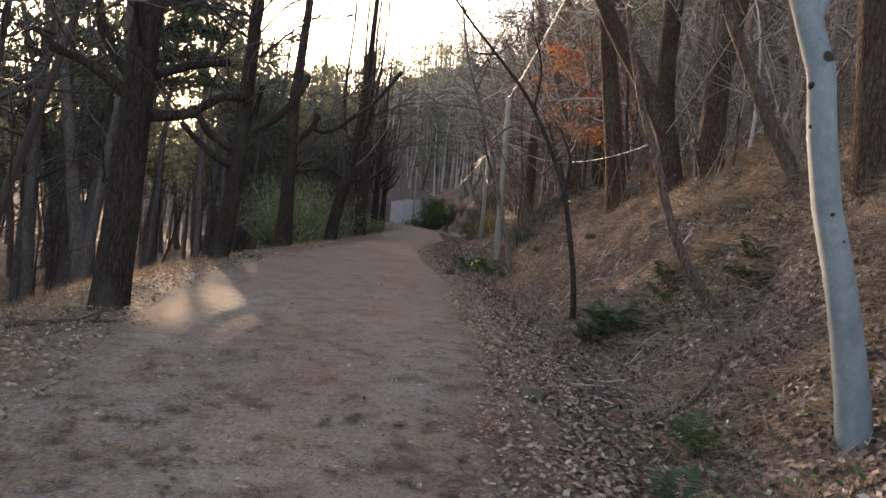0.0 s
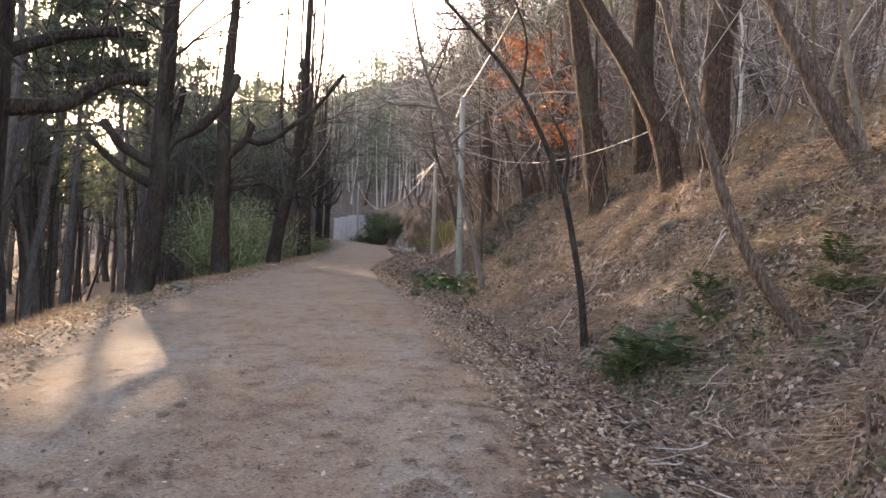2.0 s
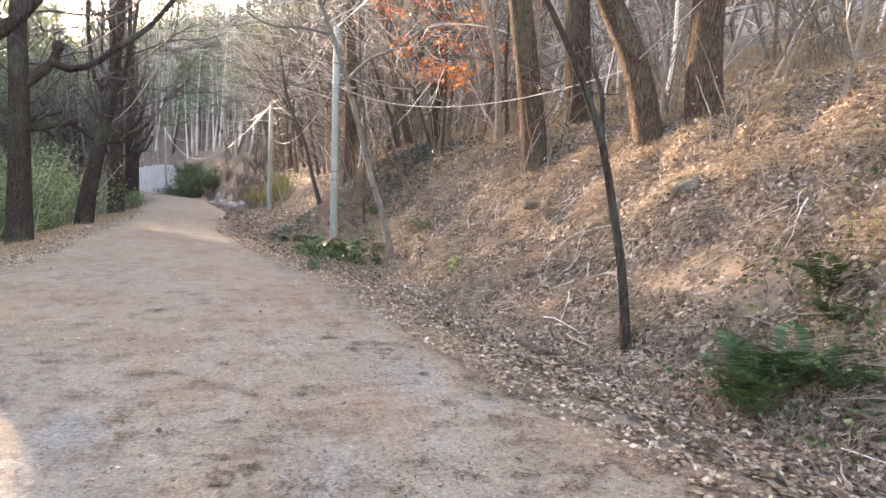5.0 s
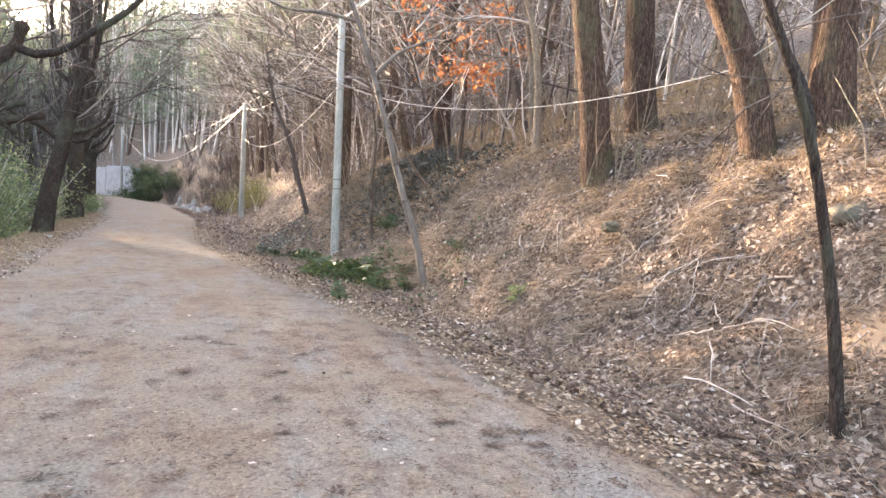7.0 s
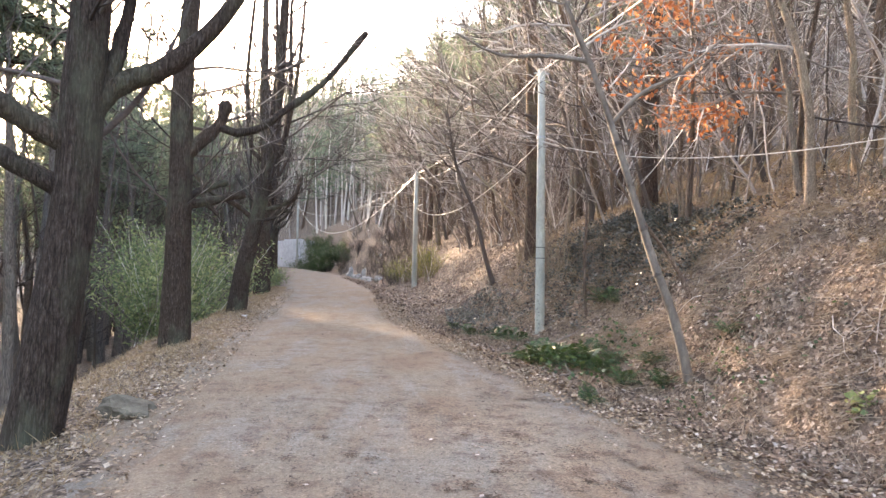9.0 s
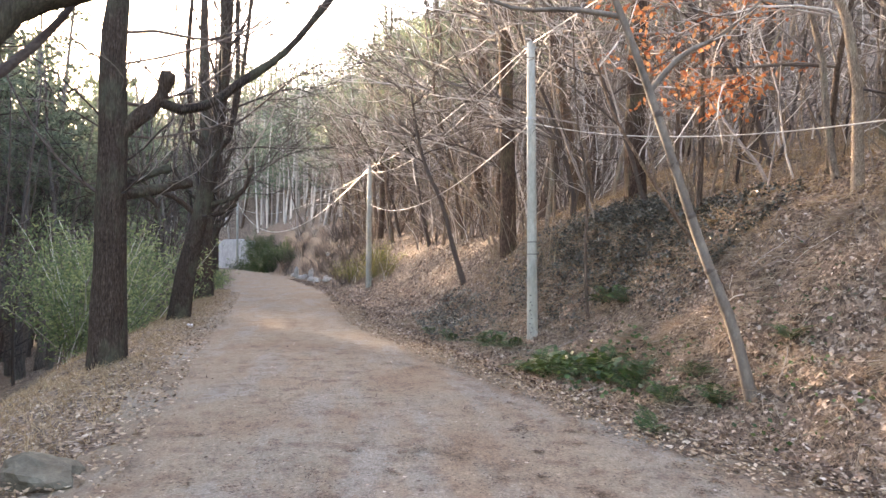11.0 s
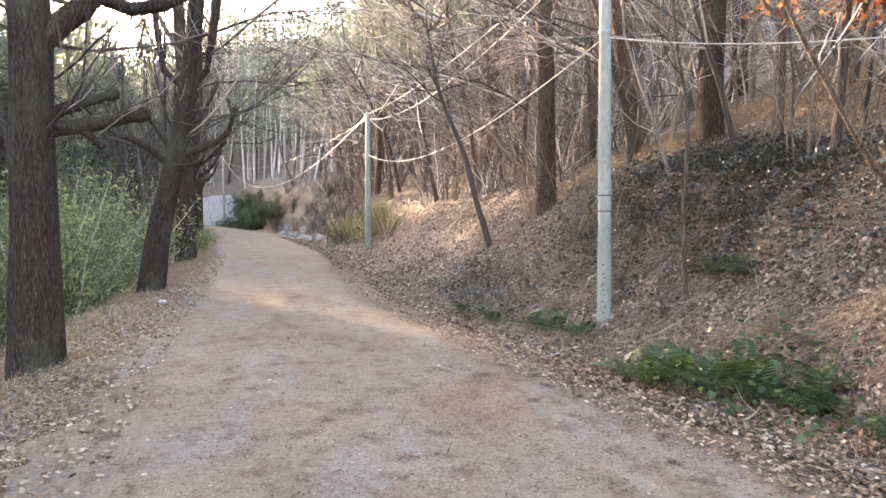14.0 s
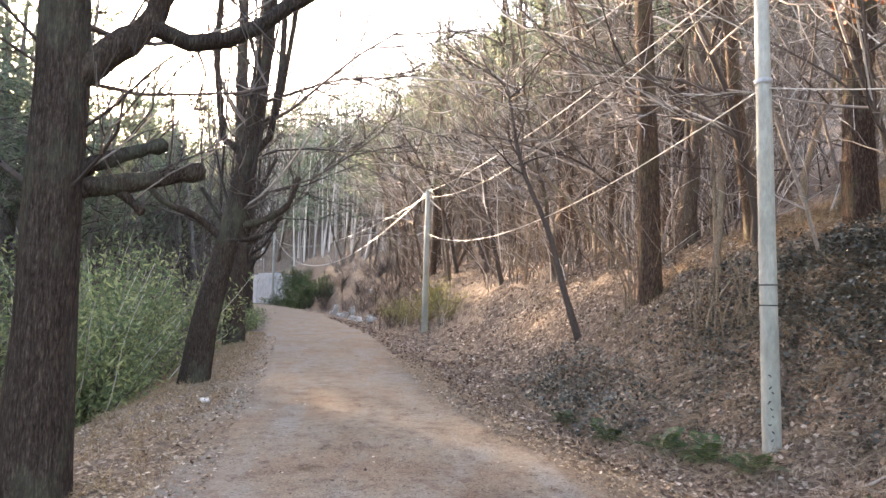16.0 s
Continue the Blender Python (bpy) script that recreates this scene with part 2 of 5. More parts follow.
M_wall = plain("pale_retaining_wall", [(0.3, (0.34, 0.36, 0.39)), (0.7, (0.52, 0.54, 0.57))], 1.2, 0.85, 0.01)
M_tan_streak = plain("tan_streak_ground", [(0.3, (0.19, 0.135, 0.095)), (0.7, (0.29, 0.215, 0.15))], 4, 0.95, 0.02)
M_plastic = plain("white_litter_plastic", [(0.3, (0.45, 0.45, 0.46)), (0.7, (0.72, 0.72, 0.73))], 8, 0.4, 0.002)

# ---- ground shape ----
RIGHT_Y = [-60, -6, 0, 4.5, 6.4, 8.4, 9.9, 12.3, 14.6, 16.8, 18.8, 21.5, 23.9, 27.3, 33, 45.5, 73, 101, 120, 140, 200]
RIGHT_X = [14, 4.2, 2.95, 2.2, 2.0, 1.8, 1.4, 0.9, 0.5, -0.1, -0.7, -1.45, -1.95, -2.8, -3.4, -4.8, -10, -18, -28, -70, -160]
LEFT_Y = [-60, -6, 0, 4.6, 6.7, 9.5, 11, 15.6, 18.7, 23.9, 28.8, 33, 39, 73, 101, 120, 140, 200]
LEFT_X = [9, 0.6, -0.4, -1.3, -2.3, -3.4, -3.9, -4.9, -5.3, -6.1, -6.7, -7.3, -8.2, -14.2, -22.5, -33, -77, -168]
BANK_U = [0, 0.3, 0.9, 1.5, 2.2, 3.0, 3.6, 4.3, 6, 10, 20, 50, 120, 400]
BANK_Z = [0, -0.06, -0.12, 0.04, 0.6, 1.5, 2.2, 2.65, 3.4, 5, 9.0, 20, 40, 62]
DROP_V = [0, 0.5, 1.2, 2, 4, 8, 14, 40, 70, 120, 200, 400]
DROP_Z = [0, -0.03, -0.15, -0.5, -1.8, -3.5, -4.5, -5, 3, 14, 30, 50]


def ground_z(x, y):
    """Height of the forest floor; the road lies at 0."""
    x, y = np.asarray(x, float), np.asarray(y, float)
    u, w = x - np.interp(y, RIGHT_Y, RIGHT_X), np.interp(y, LEFT_Y, LEFT_X) - x
    back = np.interp(y, [19, 23], [0, 0.75])
    z = np.where(u > 0, np.interp(np.where(u < 0.9, u, np.maximum(0.9, u - back)), BANK_U, BANK_Z), 0.0)
    z = np.where(u > 1.5, z * (1 + np.clip((y - 48) / 60, 0, 0.9)) * np.interp(y, [106, 132], [1, 0.6]), z)
    z = np.where(w > 0, np.interp(w, DROP_V, DROP_Z), z)
    rough = np.clip(np.maximum(u - 0.4, w - 0.2) / 1.5, 0, 1)
    bump = (0.5 * np.sin(1.7 * x + 0.9 * y) * np.sin(1.1 * y - 0.6 * x + 1) + 0.3 * np.sin(3.9 * x - 2.1 * y + 2) * np.sin(3.1 * y + 1.3 * x)
            + 0.16 * np.sin(9.1 * x + 4.3 * y) * np.sin(8.3 * y - 3.7 * x))
    clod = np.abs(np.sin(2.6 * x + 1.9 * y + np.sin(1.3 * y))) * np.abs(np.sin(2.2 * y - 1.4 * x + np.sin(2.1 * x))) - 0.4
    bank = np.clip((u - 1.2) / 0.6, 0, 1) * np.clip((6.0 - u) / 2, 0, 1)
    return z + 0.15 * rough * bump + 0.20 * bank * clod - 0.02 * (1 - rough)


def gz(x, y):
    return float(ground_z(x, y))


# ---- mesh helpers ----
def mesh(name, verts, quads=None, tris=None, mat=None, smooth=True):
    me = bpy.data.meshes.new(name)
    verts = np.asarray(verts, np.float32).reshape(-1, 3)
    q = np.asarray(quads if quads is not None else [], np.int32).reshape(-1, 4)
    t = np.asarray(tris if tris is not None else [], np.int32).reshape(-1, 3)
    me.vertices.add(len(verts))
    me.vertices.foreach_set("co", verts.ravel())
    me.loops.add(q.size + t.size)
    me.loops.foreach_set("vertex_index", np.concatenate([q.ravel(), t.ravel()]))
    me.polygons.add(len(q) + len(t))
    me.polygons.foreach_set("loop_start", np.concatenate([np.arange(len(q)) * 4, q.size + np.arange(len(t)) * 3]).astype(np.int32))
    me.polygons.foreach_set("use_smooth", np.full(len(q) + len(t), smooth))
    me.update(calc_edges=True)
    if mat:
        me.materials.append(mat)
    return me


class Geo:
    """Collects tubes and leaves into one mesh."""

    def __init__(self):
        self.v, self.q, self.t, self.n = [], [], [], 0

    def add(self, verts, quads=None, tris=None):
        if quads is not None:
            self.q.append(np.asarray(quads, np.int32) + self.n)
        if tris is not None:
            self.t.append(np.asarray(tris, np.int32) + self.n)
        self.v.append(np.asarray(verts, np.float32))
        self.n += len(verts)

    def tube(self, pts, radii, sides=6, knobbly=0.0, rng=None, tip=True):
        pts, radii = np.asarray(pts, float), np.asarray(radii, float)
        n = len(pts)
        tan = np.gradient(pts, axis=0)
        tan /= np.linalg.norm(tan, axis=1, keepdims=True) + 1e-9
        ref = np.array([1.0, 0, 0]) if abs(tan[0, 0]) < 0.8 else np.array([0, 1.0, 0])
        a = np.cross(tan, ref)
        a /= np.linalg.norm(a, axis=1, keepdims=True) + 1e-9
        b = np.cross(tan, a)
        ang = np.arange(sides) * 2 * np.pi / sides
        r = radii[:, None] * np.ones(sides)
        if knobbly:
            r = r * (1 + knobbly * rng.normal(size=(n, sides)))
        ring = pts[:, None] + r[..., None] * (np.cos(ang)[None, :, None] * a[:, None] + np.sin(ang)[None, :, None] * b[:, None])
        i = np.arange(n - 1)[:, None] * sides
        j, k = np.arange(sides)[None], (np.arange(sides)[None] + 1) % sides
        quads = np.stack([i + j, i + k, i + sides + k, i + sides + j], -1).reshape(-1, 4)
        if not tip:
            return self.add(ring.reshape(-1, 3), quads)
        ends = np.vstack([ring.reshape(-1, 3), pts[-1] + tan[-1] * radii[-1] * 0.5])
        last = (n - 1) * sides
        tris = np.stack([last + np.arange(sides), last + (np.arange(sides) + 1) % sides, np.full(sides, n * sides)], -1)
        self.add(ends, quads, tris)

    def leaves(self, at, along, width, across):
        """Pointed folded leaves: at, along, across are arrays of vectors; width a number or an array."""
        at, along, across = (np.asarray(s, float) for s in (at, along, across))
        w = np.asarray(width, float).reshape(-1, 1) * np.ones((len(at), 1))
        lift = np.cross(along, across) * 0.25
        v = np.stack([at, at + along * 0.5 + across * w + lift * w, at + along, at + along * 0.5 - across * w + lift * w], 1).reshape(-1, 3)
        k = np.arange(len(at))[:, None] * 4
        self.add(v, None, np.concatenate([k + [0, 1, 2], k + [0, 2, 3]]))

    def blades(self, at, along, across):
        v = np.stack([at - across, at + across, at + along], 1).reshape(-1, 3)
        self.add(v, None, np.arange(len(at))[:, None] * 3 + [0, 1, 2])

    def mesh(self, name, mat, smooth=True):
        return mesh(name, np.vstack(self.v), np.vstack(self.q) if self.q else None, np.vstack(self.t) if self.t else None, mat, smooth)


def unit(a):
    return a / (np.linalg.norm(a, axis=-1, keepdims=True) + 1e-9)


def part_mesh(name, me, parent, label="", kind=""):
    ob = new(name, me)
    ob.parent = parent
    return tagged(ob, label, kind=kind)


def thing(name, label, category, group="", kind=""):
    return tagged(new(name), label, category, group, kind)


def smooth_line(pts, n):
    """A soft curve through a few points."""
    pts = np.asarray(pts, float)
    s = np.r_[0, np.cumsum(np.linalg.norm(np.diff(pts, axis=0), axis=1))]
    t = np.linspace(0, s[-1], n)
    m = np.gradient(pts, s, axis=0)
    out = np.empty((n, 3))
    idx = np.clip(np.searchsorted(s, t, side="right") - 1, 0, len(s) - 2)
    h = (s[idx + 1] - s[idx])
    x = ((t - s[idx]) / h)[:, None]
    h = h[:, None]
    return ((2 * x**3 - 3 * x**2 + 1) * pts[idx] + (x**3 - 2 * x**2 + x) * h * m[idx] + (-2 * x**3 + 3 * x**2) * pts[idx + 1] + (x**3 - x**2) * h * m[idx + 1])


def wander(rng, p, d, length, n, bend=0.15, up=0.0):
    """A wavering line from p along d."""
    pts, d = [np.array(p, float)], np.array(d, float) / np.linalg.norm(d)
    for _ in range(n):
        d = d + rng.normal(size=3) * bend + np.array([0, 0, up])
        d /= np.linalg.norm(d)
        pts.append(pts[-1] + d * length / n)
    return np.array(pts)


def branching(rng, geo, p, d, length, r, depth, sides=5, bend=0.14, up=0.03, kids=4, spread=0.9, shrink=0.55):
    n = (2, 3, 4)[depth]
    pts = wander(rng, p, d, length, n, bend, up)
    geo.tube(pts, np.linspace(r, r * (0.45 if depth else 0.3), n + 1), (3, 3, sides)[depth], tip=depth > 0)
    tips = [pts[-1]]
    if depth:
        for _ in range(kids):
            f = rng.uniform(0.25, 1.0)
            i = min(int(f * n), n - 1)
            q = pts[i] + (pts[i + 1] - pts[i]) * (f * n - i)
            side = unit(np.cross(pts[i + 1] - pts[i], rng.normal(size=3)))
            way = unit(unit(pts[i + 1] - pts[i]) + side * spread * rng.uniform(0.6, 1.2))
            tips += branching(rng, geo, q, way, length * shrink * rng.uniform(0.7, 1.2), max(r * 0.58, 0.0055), depth - 1, max(3, sides - 1), bend * 1.15, up, kids, spread, shrink)
    return tips


def trunk_radii(r, n, taper=0.55, flare=0.35):
    s = np.linspace(0, 1, n)
    return r * (1 - (1 - taper) * s) * (1 + flare * np.exp(-s * n * 0.55))


# ---- setting ----
rows = np.concatenate([[-400, -200, -100, -60, -40, -25, -15, -9, -6], np.arange(-4, 50, 0.33), np.arange(50, 110, 1.2), np.arange(112, 200, 4), [210, 230, 260, 300, 360, 450]])
off_r = np.concatenate([np.arange(0, 8, 0.22), np.arange(8, 20, 1.0), [20, 24, 28, 34, 42, 50, 65, 80, 120, 200, 400]])
off_l = np.concatenate([np.arange(0, 5, 0.3), np.arange(5, 16, 1.2), [16, 20, 28, 40, 60, 100, 160, 400]])
grid = []
for y in rows:
    l, r = np.interp(y, LEFT_Y, LEFT_X), np.interp(y, RIGHT_Y, RIGHT_X)
    grid.append(np.concatenate([(l - off_l)[::-1], np.linspace(l, r, 10)[1:-1], r + off_r]))
gx = np.array(grid)
gy = np.repeat(rows[:, None], gx.shape[1], 1)
gv = np.stack([gx, gy, ground_z(gx, gy)], -1)


def sheet_quads(a, b):
    i = np.arange(a - 1)[:, None] * b + np.arange(b - 1)[None]
    return np.stack([i, i + 1, i + b + 1, i + b], -1).reshape(-1, 4)


ground = tagged(new("ground", mesh("ground", gv, sheet_quads(*gx.shape), mat=M_floor)), "brown forest floor under dead leaves and straw", "ground", kind="structure")

ry = np.concatenate([np.arange(-30, -4, 1.0), np.arange(-4, 50, 0.3), np.arange(50, 124, 1.2)])
rs = np.linspace(0, 1, 25)
rl, rr = np.interp(ry, LEFT_Y, LEFT_X), np.interp(ry, RIGHT_Y, RIGHT_X)
edge = 0.12 * np.sin(ry * 1.9) + 0.09 * np.sin(ry * 4.7 + 1) + 0.05 * np.sin(ry * 11.3)
rx = (rl - 0.15 + edge)[:, None] * (1 - rs) + (rr + 0.12 + edge[::-1])[:, None] * rs
ryy = np.repeat(ry[:, None], 25, 1)
rz = 0.012 + 0.03 * np.sin(np.pi * rs)[None] - 0.055 * (np.abs(rs * 2 - 1) ** 12)[None] + 0.007 * np.sin(rx * 4 + ryy * 1.3) * np.sin(ryy * 2.1 - rx)
road = tagged(new("road", mesh("road", np.stack([rx, ryy, rz], -1), sheet_quads(len(ry), 25), mat=M_road)), "compacted tan and grey gravel forest road with fallen needles", "road", kind="structure")


# ---- trees along the road's left edge: lopped, with knuckled limbs ----
def row_tree(label, trunk, r, limbs, seed, shoots=0, shoot_len=4.0, twigs=14, reach=0, reach_len=4.0, toward=(1, 0), leaders=0):
    rng = np.random.default_rng(seed)
    base = Vector(trunk[0])
    tree = thing("lopped_tree", label, "tree", "trees lining the road")
    tree.location = base
    o = np.array(base)
    g = Geo()
    line = smooth_line(np.array(trunk) - o, 26)
    g.tube(np.vstack([[0, 0, -0.5], line]), trunk_radii(r, 27, 0.22, 0.3), 16, 0.035, rng)
    part_mesh("trunk", g.mesh("trunk", M_bark_row), tree)
    fine = Geo()
    low_high = (int(np.searchsorted(line[:, 2], 2.6)), int(np.searchsorted(line[:, 2], 7.5)) + 1)
    for pts, lr in limbs:
        g = Geo()
        p = smooth_line(np.array(pts) - o, 12)
        rad = np.linspace(lr, lr * 0.55, 12)
        rad[-2:] *= 1.45
        rad[5] *= 1.15
        g.tube(p, rad, 9, 0.06, rng)
        part_mesh("limb", g.mesh("limb", M_bark_row), tree)
        for _ in range(twigs):
            i = rng.integers(4, 12)
            branching(rng, fine, p[i], np.array([rng.normal() * 0.6, rng.normal() * 0.6, 1.0]), rng.uniform(0.5, 1.3), 0.011, 1, 4, 0.16, 0.05, 3, 0.6)
    for k in range(leaders):
        # tall upright stems that took over where the tree was lopped
        f = int(np.searchsorted(line[:, 2], rng.uniform(2.4, 4.6)))
        a = rng.uniform(0, 6.28)
        out = np.array([math.cos(a), math.sin(a), 0]) * rng.uniform(0.35, 0.8)
        tall_z = rng.uniform(8.5, 13.0)
        pts = smooth_line([line[f], line[f] + out * 0.7 + [0, 0, 0.35], line[f] + out + [0, 0, 1.3], line[f] + out * 1.2 + [rng.normal() * 0.2, rng.normal() * 0.2, tall_z * 0.5], line[f] + out * 1.3 + [rng.normal() * 0.3, rng.normal() * 0.3, tall_z]], 18)
        lr = rng.uniform(0.05, 0.085)
        g = Geo()
        g.tube(pts, np.linspace(lr, 0.014, 18), 8, 0.04, rng)
        part_mesh("leader", g.mesh("leader", M_bark_row), tree)
        for _ in range(16):
            branching(rng, fine, pts[rng.integers(3, 18)], np.array([rng.normal() * 0.5, rng.normal() * 0.5, 1.0]), rng.uniform(0.6, 1.5), 0.011, 1, 3, 0.14, 0.06, 3, 0.5)
    for k in range(shoots):
        f = rng.integers(*low_high)
        d = np.array([rng.normal() * 0.55, rng.normal() * 0.55, 0.75])
        pts = wander(rng, line[f], d, rng.uniform(0.6, 1.1) * shoot_len, 7, 0.05, 0.22)
        g2r = rng.uniform(0.02, 0.05)
        fine.tube(pts, np.linspace(g2r, 0.008, 8), 5)
        for _ in range(9):
            i = rng.integers(1, 8)
            branching(rng, fine, pts[i], np.array([rng.normal(), rng.normal(), 0.7]), rng.uniform(0.6, 1.6), 0.010, 1, 3, 0.15, 0.06, 3, 0.7)
    for _ in range(30):
        branching(rng, fine, line[rng.integers(low_high[0], 26)], np.array([rng.normal(), rng.normal(), 0.6]), rng.uniform(0.8, 1.8), 0.02, 2, 4, 0.16, 0.05, 3, 0.7)
    for _ in range(reach):
        # long drooping branches held out over the road, forked several times
        p = line[rng.integers(low_high[0], min(low_high[1] + 2, 25))]
        d = np.array([toward[0] + rng.normal() * 0.5, toward[1] + rng.normal() * 0.5, rng.uniform(0.1, 0.55)])
        branching(rng, fine, p, d, reach_len * rng.uniform(0.6, 1.1), rng.uniform(0.022, 0.042), 2, 5, 0.14, 0.015, 6, 0.7, 0.5)
    part_mesh("twig_crown", fine.mesh("twig_crown", M_twig_dark), tree, kind="stuff")
    return tree


row_tree("dark rough-barked tree with crooked lopped limbs beside the road",
         [(-2.80, 7.75, -0.05), (-2.74, 7.78, 1.1), (-2.70, 7.80, 2.25), (-2.62, 7.85, 4.04), (-2.5, 7.9, 7.0), (-2.45, 7.9, 12)], 0.20,
         [([(-2.66, 7.84, 2.2), (-2.26, 8.1, 2.29), (-1.92, 8.37, 2.57), (-1.75, 8.5, 2.6)], 0.075), ([(-2.66, 7.84, 2.6), (-2.29, 8.08, 2.83), (-1.9, 8.34, 2.97)], 0.06),
          ([(-2.75, 7.75, 2.38), (-3.0, 7.54, 2.62), (-3.4, 7.3, 2.8)], 0.075), ([(-2.7, 7.8, 2.5), (-3.1, 7.7, 3.1), (-3.2, 7.7, 3.9)], 0.07), ([(-2.62, 7.85, 3.4), (-2.3, 8.0, 4.1), (-2.2, 8.0, 5.0)], 0.07)], 11, 3, 3.0, 6, 12, 2.6, (0, 0))
row_tree("thick grey-brown tree with raised lopped limbs on the road's edge",
         [(-5.62, 15.6, -0.15), (-5.49, 15.66, 1.01), (-5.40, 15.71, 2.05), (-5.37, 15.72, 3.0), (-5.33, 15.74, 4.1), (-5.2, 15.8, 7.5), (-5.1, 15.9, 13)], 0.22,
         [([(-5.36, 15.73, 2.65), (-5.17, 15.83, 3.05), (-4.8, 16.02, 3.29), (-4.5, 16.17, 3.63), (-4.25, 16.3, 4.04), (-4.1, 16.36, 4.5)], 0.115),
          ([(-5.2, 15.81, 3.05), (-5.11, 15.86, 3.53), (-5.02, 15.89, 4.1)], 0.08), ([(-5.45, 15.68, 2.50), (-5.77, 15.51, 2.68), (-6.01, 15.39, 2.85), (-6.3, 15.26, 3.3)], 0.12),
          ([(-5.5, 15.65, 2.1), (-5.88, 15.45, 2.34), (-6.15, 15.33, 2.55), (-6.6, 15.2, 3.0)], 0.095)], 12, 4, 3.5, 7, 14, 3.0, (0, 0))
row_tree("dark tree with a hooked upper limb and two sawn lower stubs",
         [(-6.87, 22.42, -0.3), (-6.87, 22.40, 1.47), (-6.87, 22.38, 2.43), (-6.88, 22.38, 3.57), (-6.90, 22.36, 4.6), (-6.84, 22.38, 5.8), (-6.7, 22.4, 8.0), (-6.6, 22.4, 13)], 0.27,
         [([(-6.82, 22.40, 3.42), (-6.53, 22.53, 3.75), (-6.28, 22.64, 4.05), (-6.15, 22.66, 4.5)], 0.15), ([(-6.27, 22.62, 4.02), (-5.95, 22.75, 3.93), (-5.55, 22.88, 4.08), (-5.1, 23.05, 4.5), (-4.45, 23.3, 5.1), (-3.6, 23.56, 6.3)], 0.085),
          ([(-6.8, 22.43, 2.48), (-6.3, 22.63, 2.60), (-5.80, 22.85, 2.77)], 0.105), ([(-6.8, 22.43, 2.62), (-6.41, 22.59, 2.83), (-6.10, 22.71, 2.97)], 0.085), ([(-6.5, 22.55, 2.56), (-6.35, 22.6, 2.45), (-6.24, 22.65, 2.33)], 0.055)], 13, 1, 3.0, 4, 5, 3.0, (0.6, 0.4))
row_tree("leaning dark tree with a broom of upright bare shoots",
         [(-7.73, 29.79, -0.2), (-7.54, 29.84, 1.34), (-7.29, 29.92, 2.57), (-6.98, 30.0, 4.46), (-6.82, 30.06, 6.37), (-6.7, 30.1, 9.5), (-6.6, 30.1, 14)], 0.27,
         [([(-7.3, 29.92, 2.6), (-7.9, 29.8, 3.1), (-8.4, 29.6, 3.3), (-9.0, 29.5, 3.9)], 0.08), ([(-7.2, 29.95, 2.9), (-6.6, 30.0, 3.1), (-6.2, 30.1, 3.4), (-6.0, 30.1, 4.0)], 0.08), ([(-7.25, 29.95, 2.7), (-6.9, 30.1, 2.7), (-6.4, 30.2, 3.0)], 0.06)], 14, 10, 4.2, 12, 5, 4.2, (1, 0), 4)
row_tree("upright grey-brown tree with many thin vertical shoots",
         [(-9.42, 40.2, -0.2), (-9.44, 40.19, 2.81), (-9.42, 40.2, 5.33), (-9.6, 40.12, 8.47), (-9.7, 40.1, 12), (-9.7, 40.1, 16)], 0.36,
         [([(-9.4, 40.2, 3.2), (-8.7, 40.2, 3.6), (-8.0, 40.2, 4.3)], 0.09), ([(-9.4, 40.2, 3.6), (-10.1, 40.2, 4.2), (-10.8, 40.2, 5.2)], 0.09), ([(-9.4, 40.2, 4.4), (-8.9, 40.3, 5.2), (-8.3, 40.3, 6.4)], 0.08)], 15, 12, 5.5, 12, 5, 5.0, (1, 0), 5)
row_tree("upright bare tree farther along the road's edge", [(-11.5, 51, -0.2), (-11.5, 51, 3), (-11.4, 51, 7), (-11.3, 51, 12)], 0.3,
         [([(-11.4, 51, 3.5), (-10.7, 51, 4), (-10.1, 51, 5)], 0.09)], 16, 16, 7.0, 12, leaders=3)
row_tree("bare tree standing far along the road's edge", [(-13.2, 60, -0.2), (-13.2, 60, 3), (-13.3, 60, 7), (-13.2, 60, 11)], 0.3,
         [([(-13.2, 60, 3.5), (-12.5, 60, 4), (-12, 60, 5)], 0.09)], 17, 14, 6.0, 10, leaders=2)


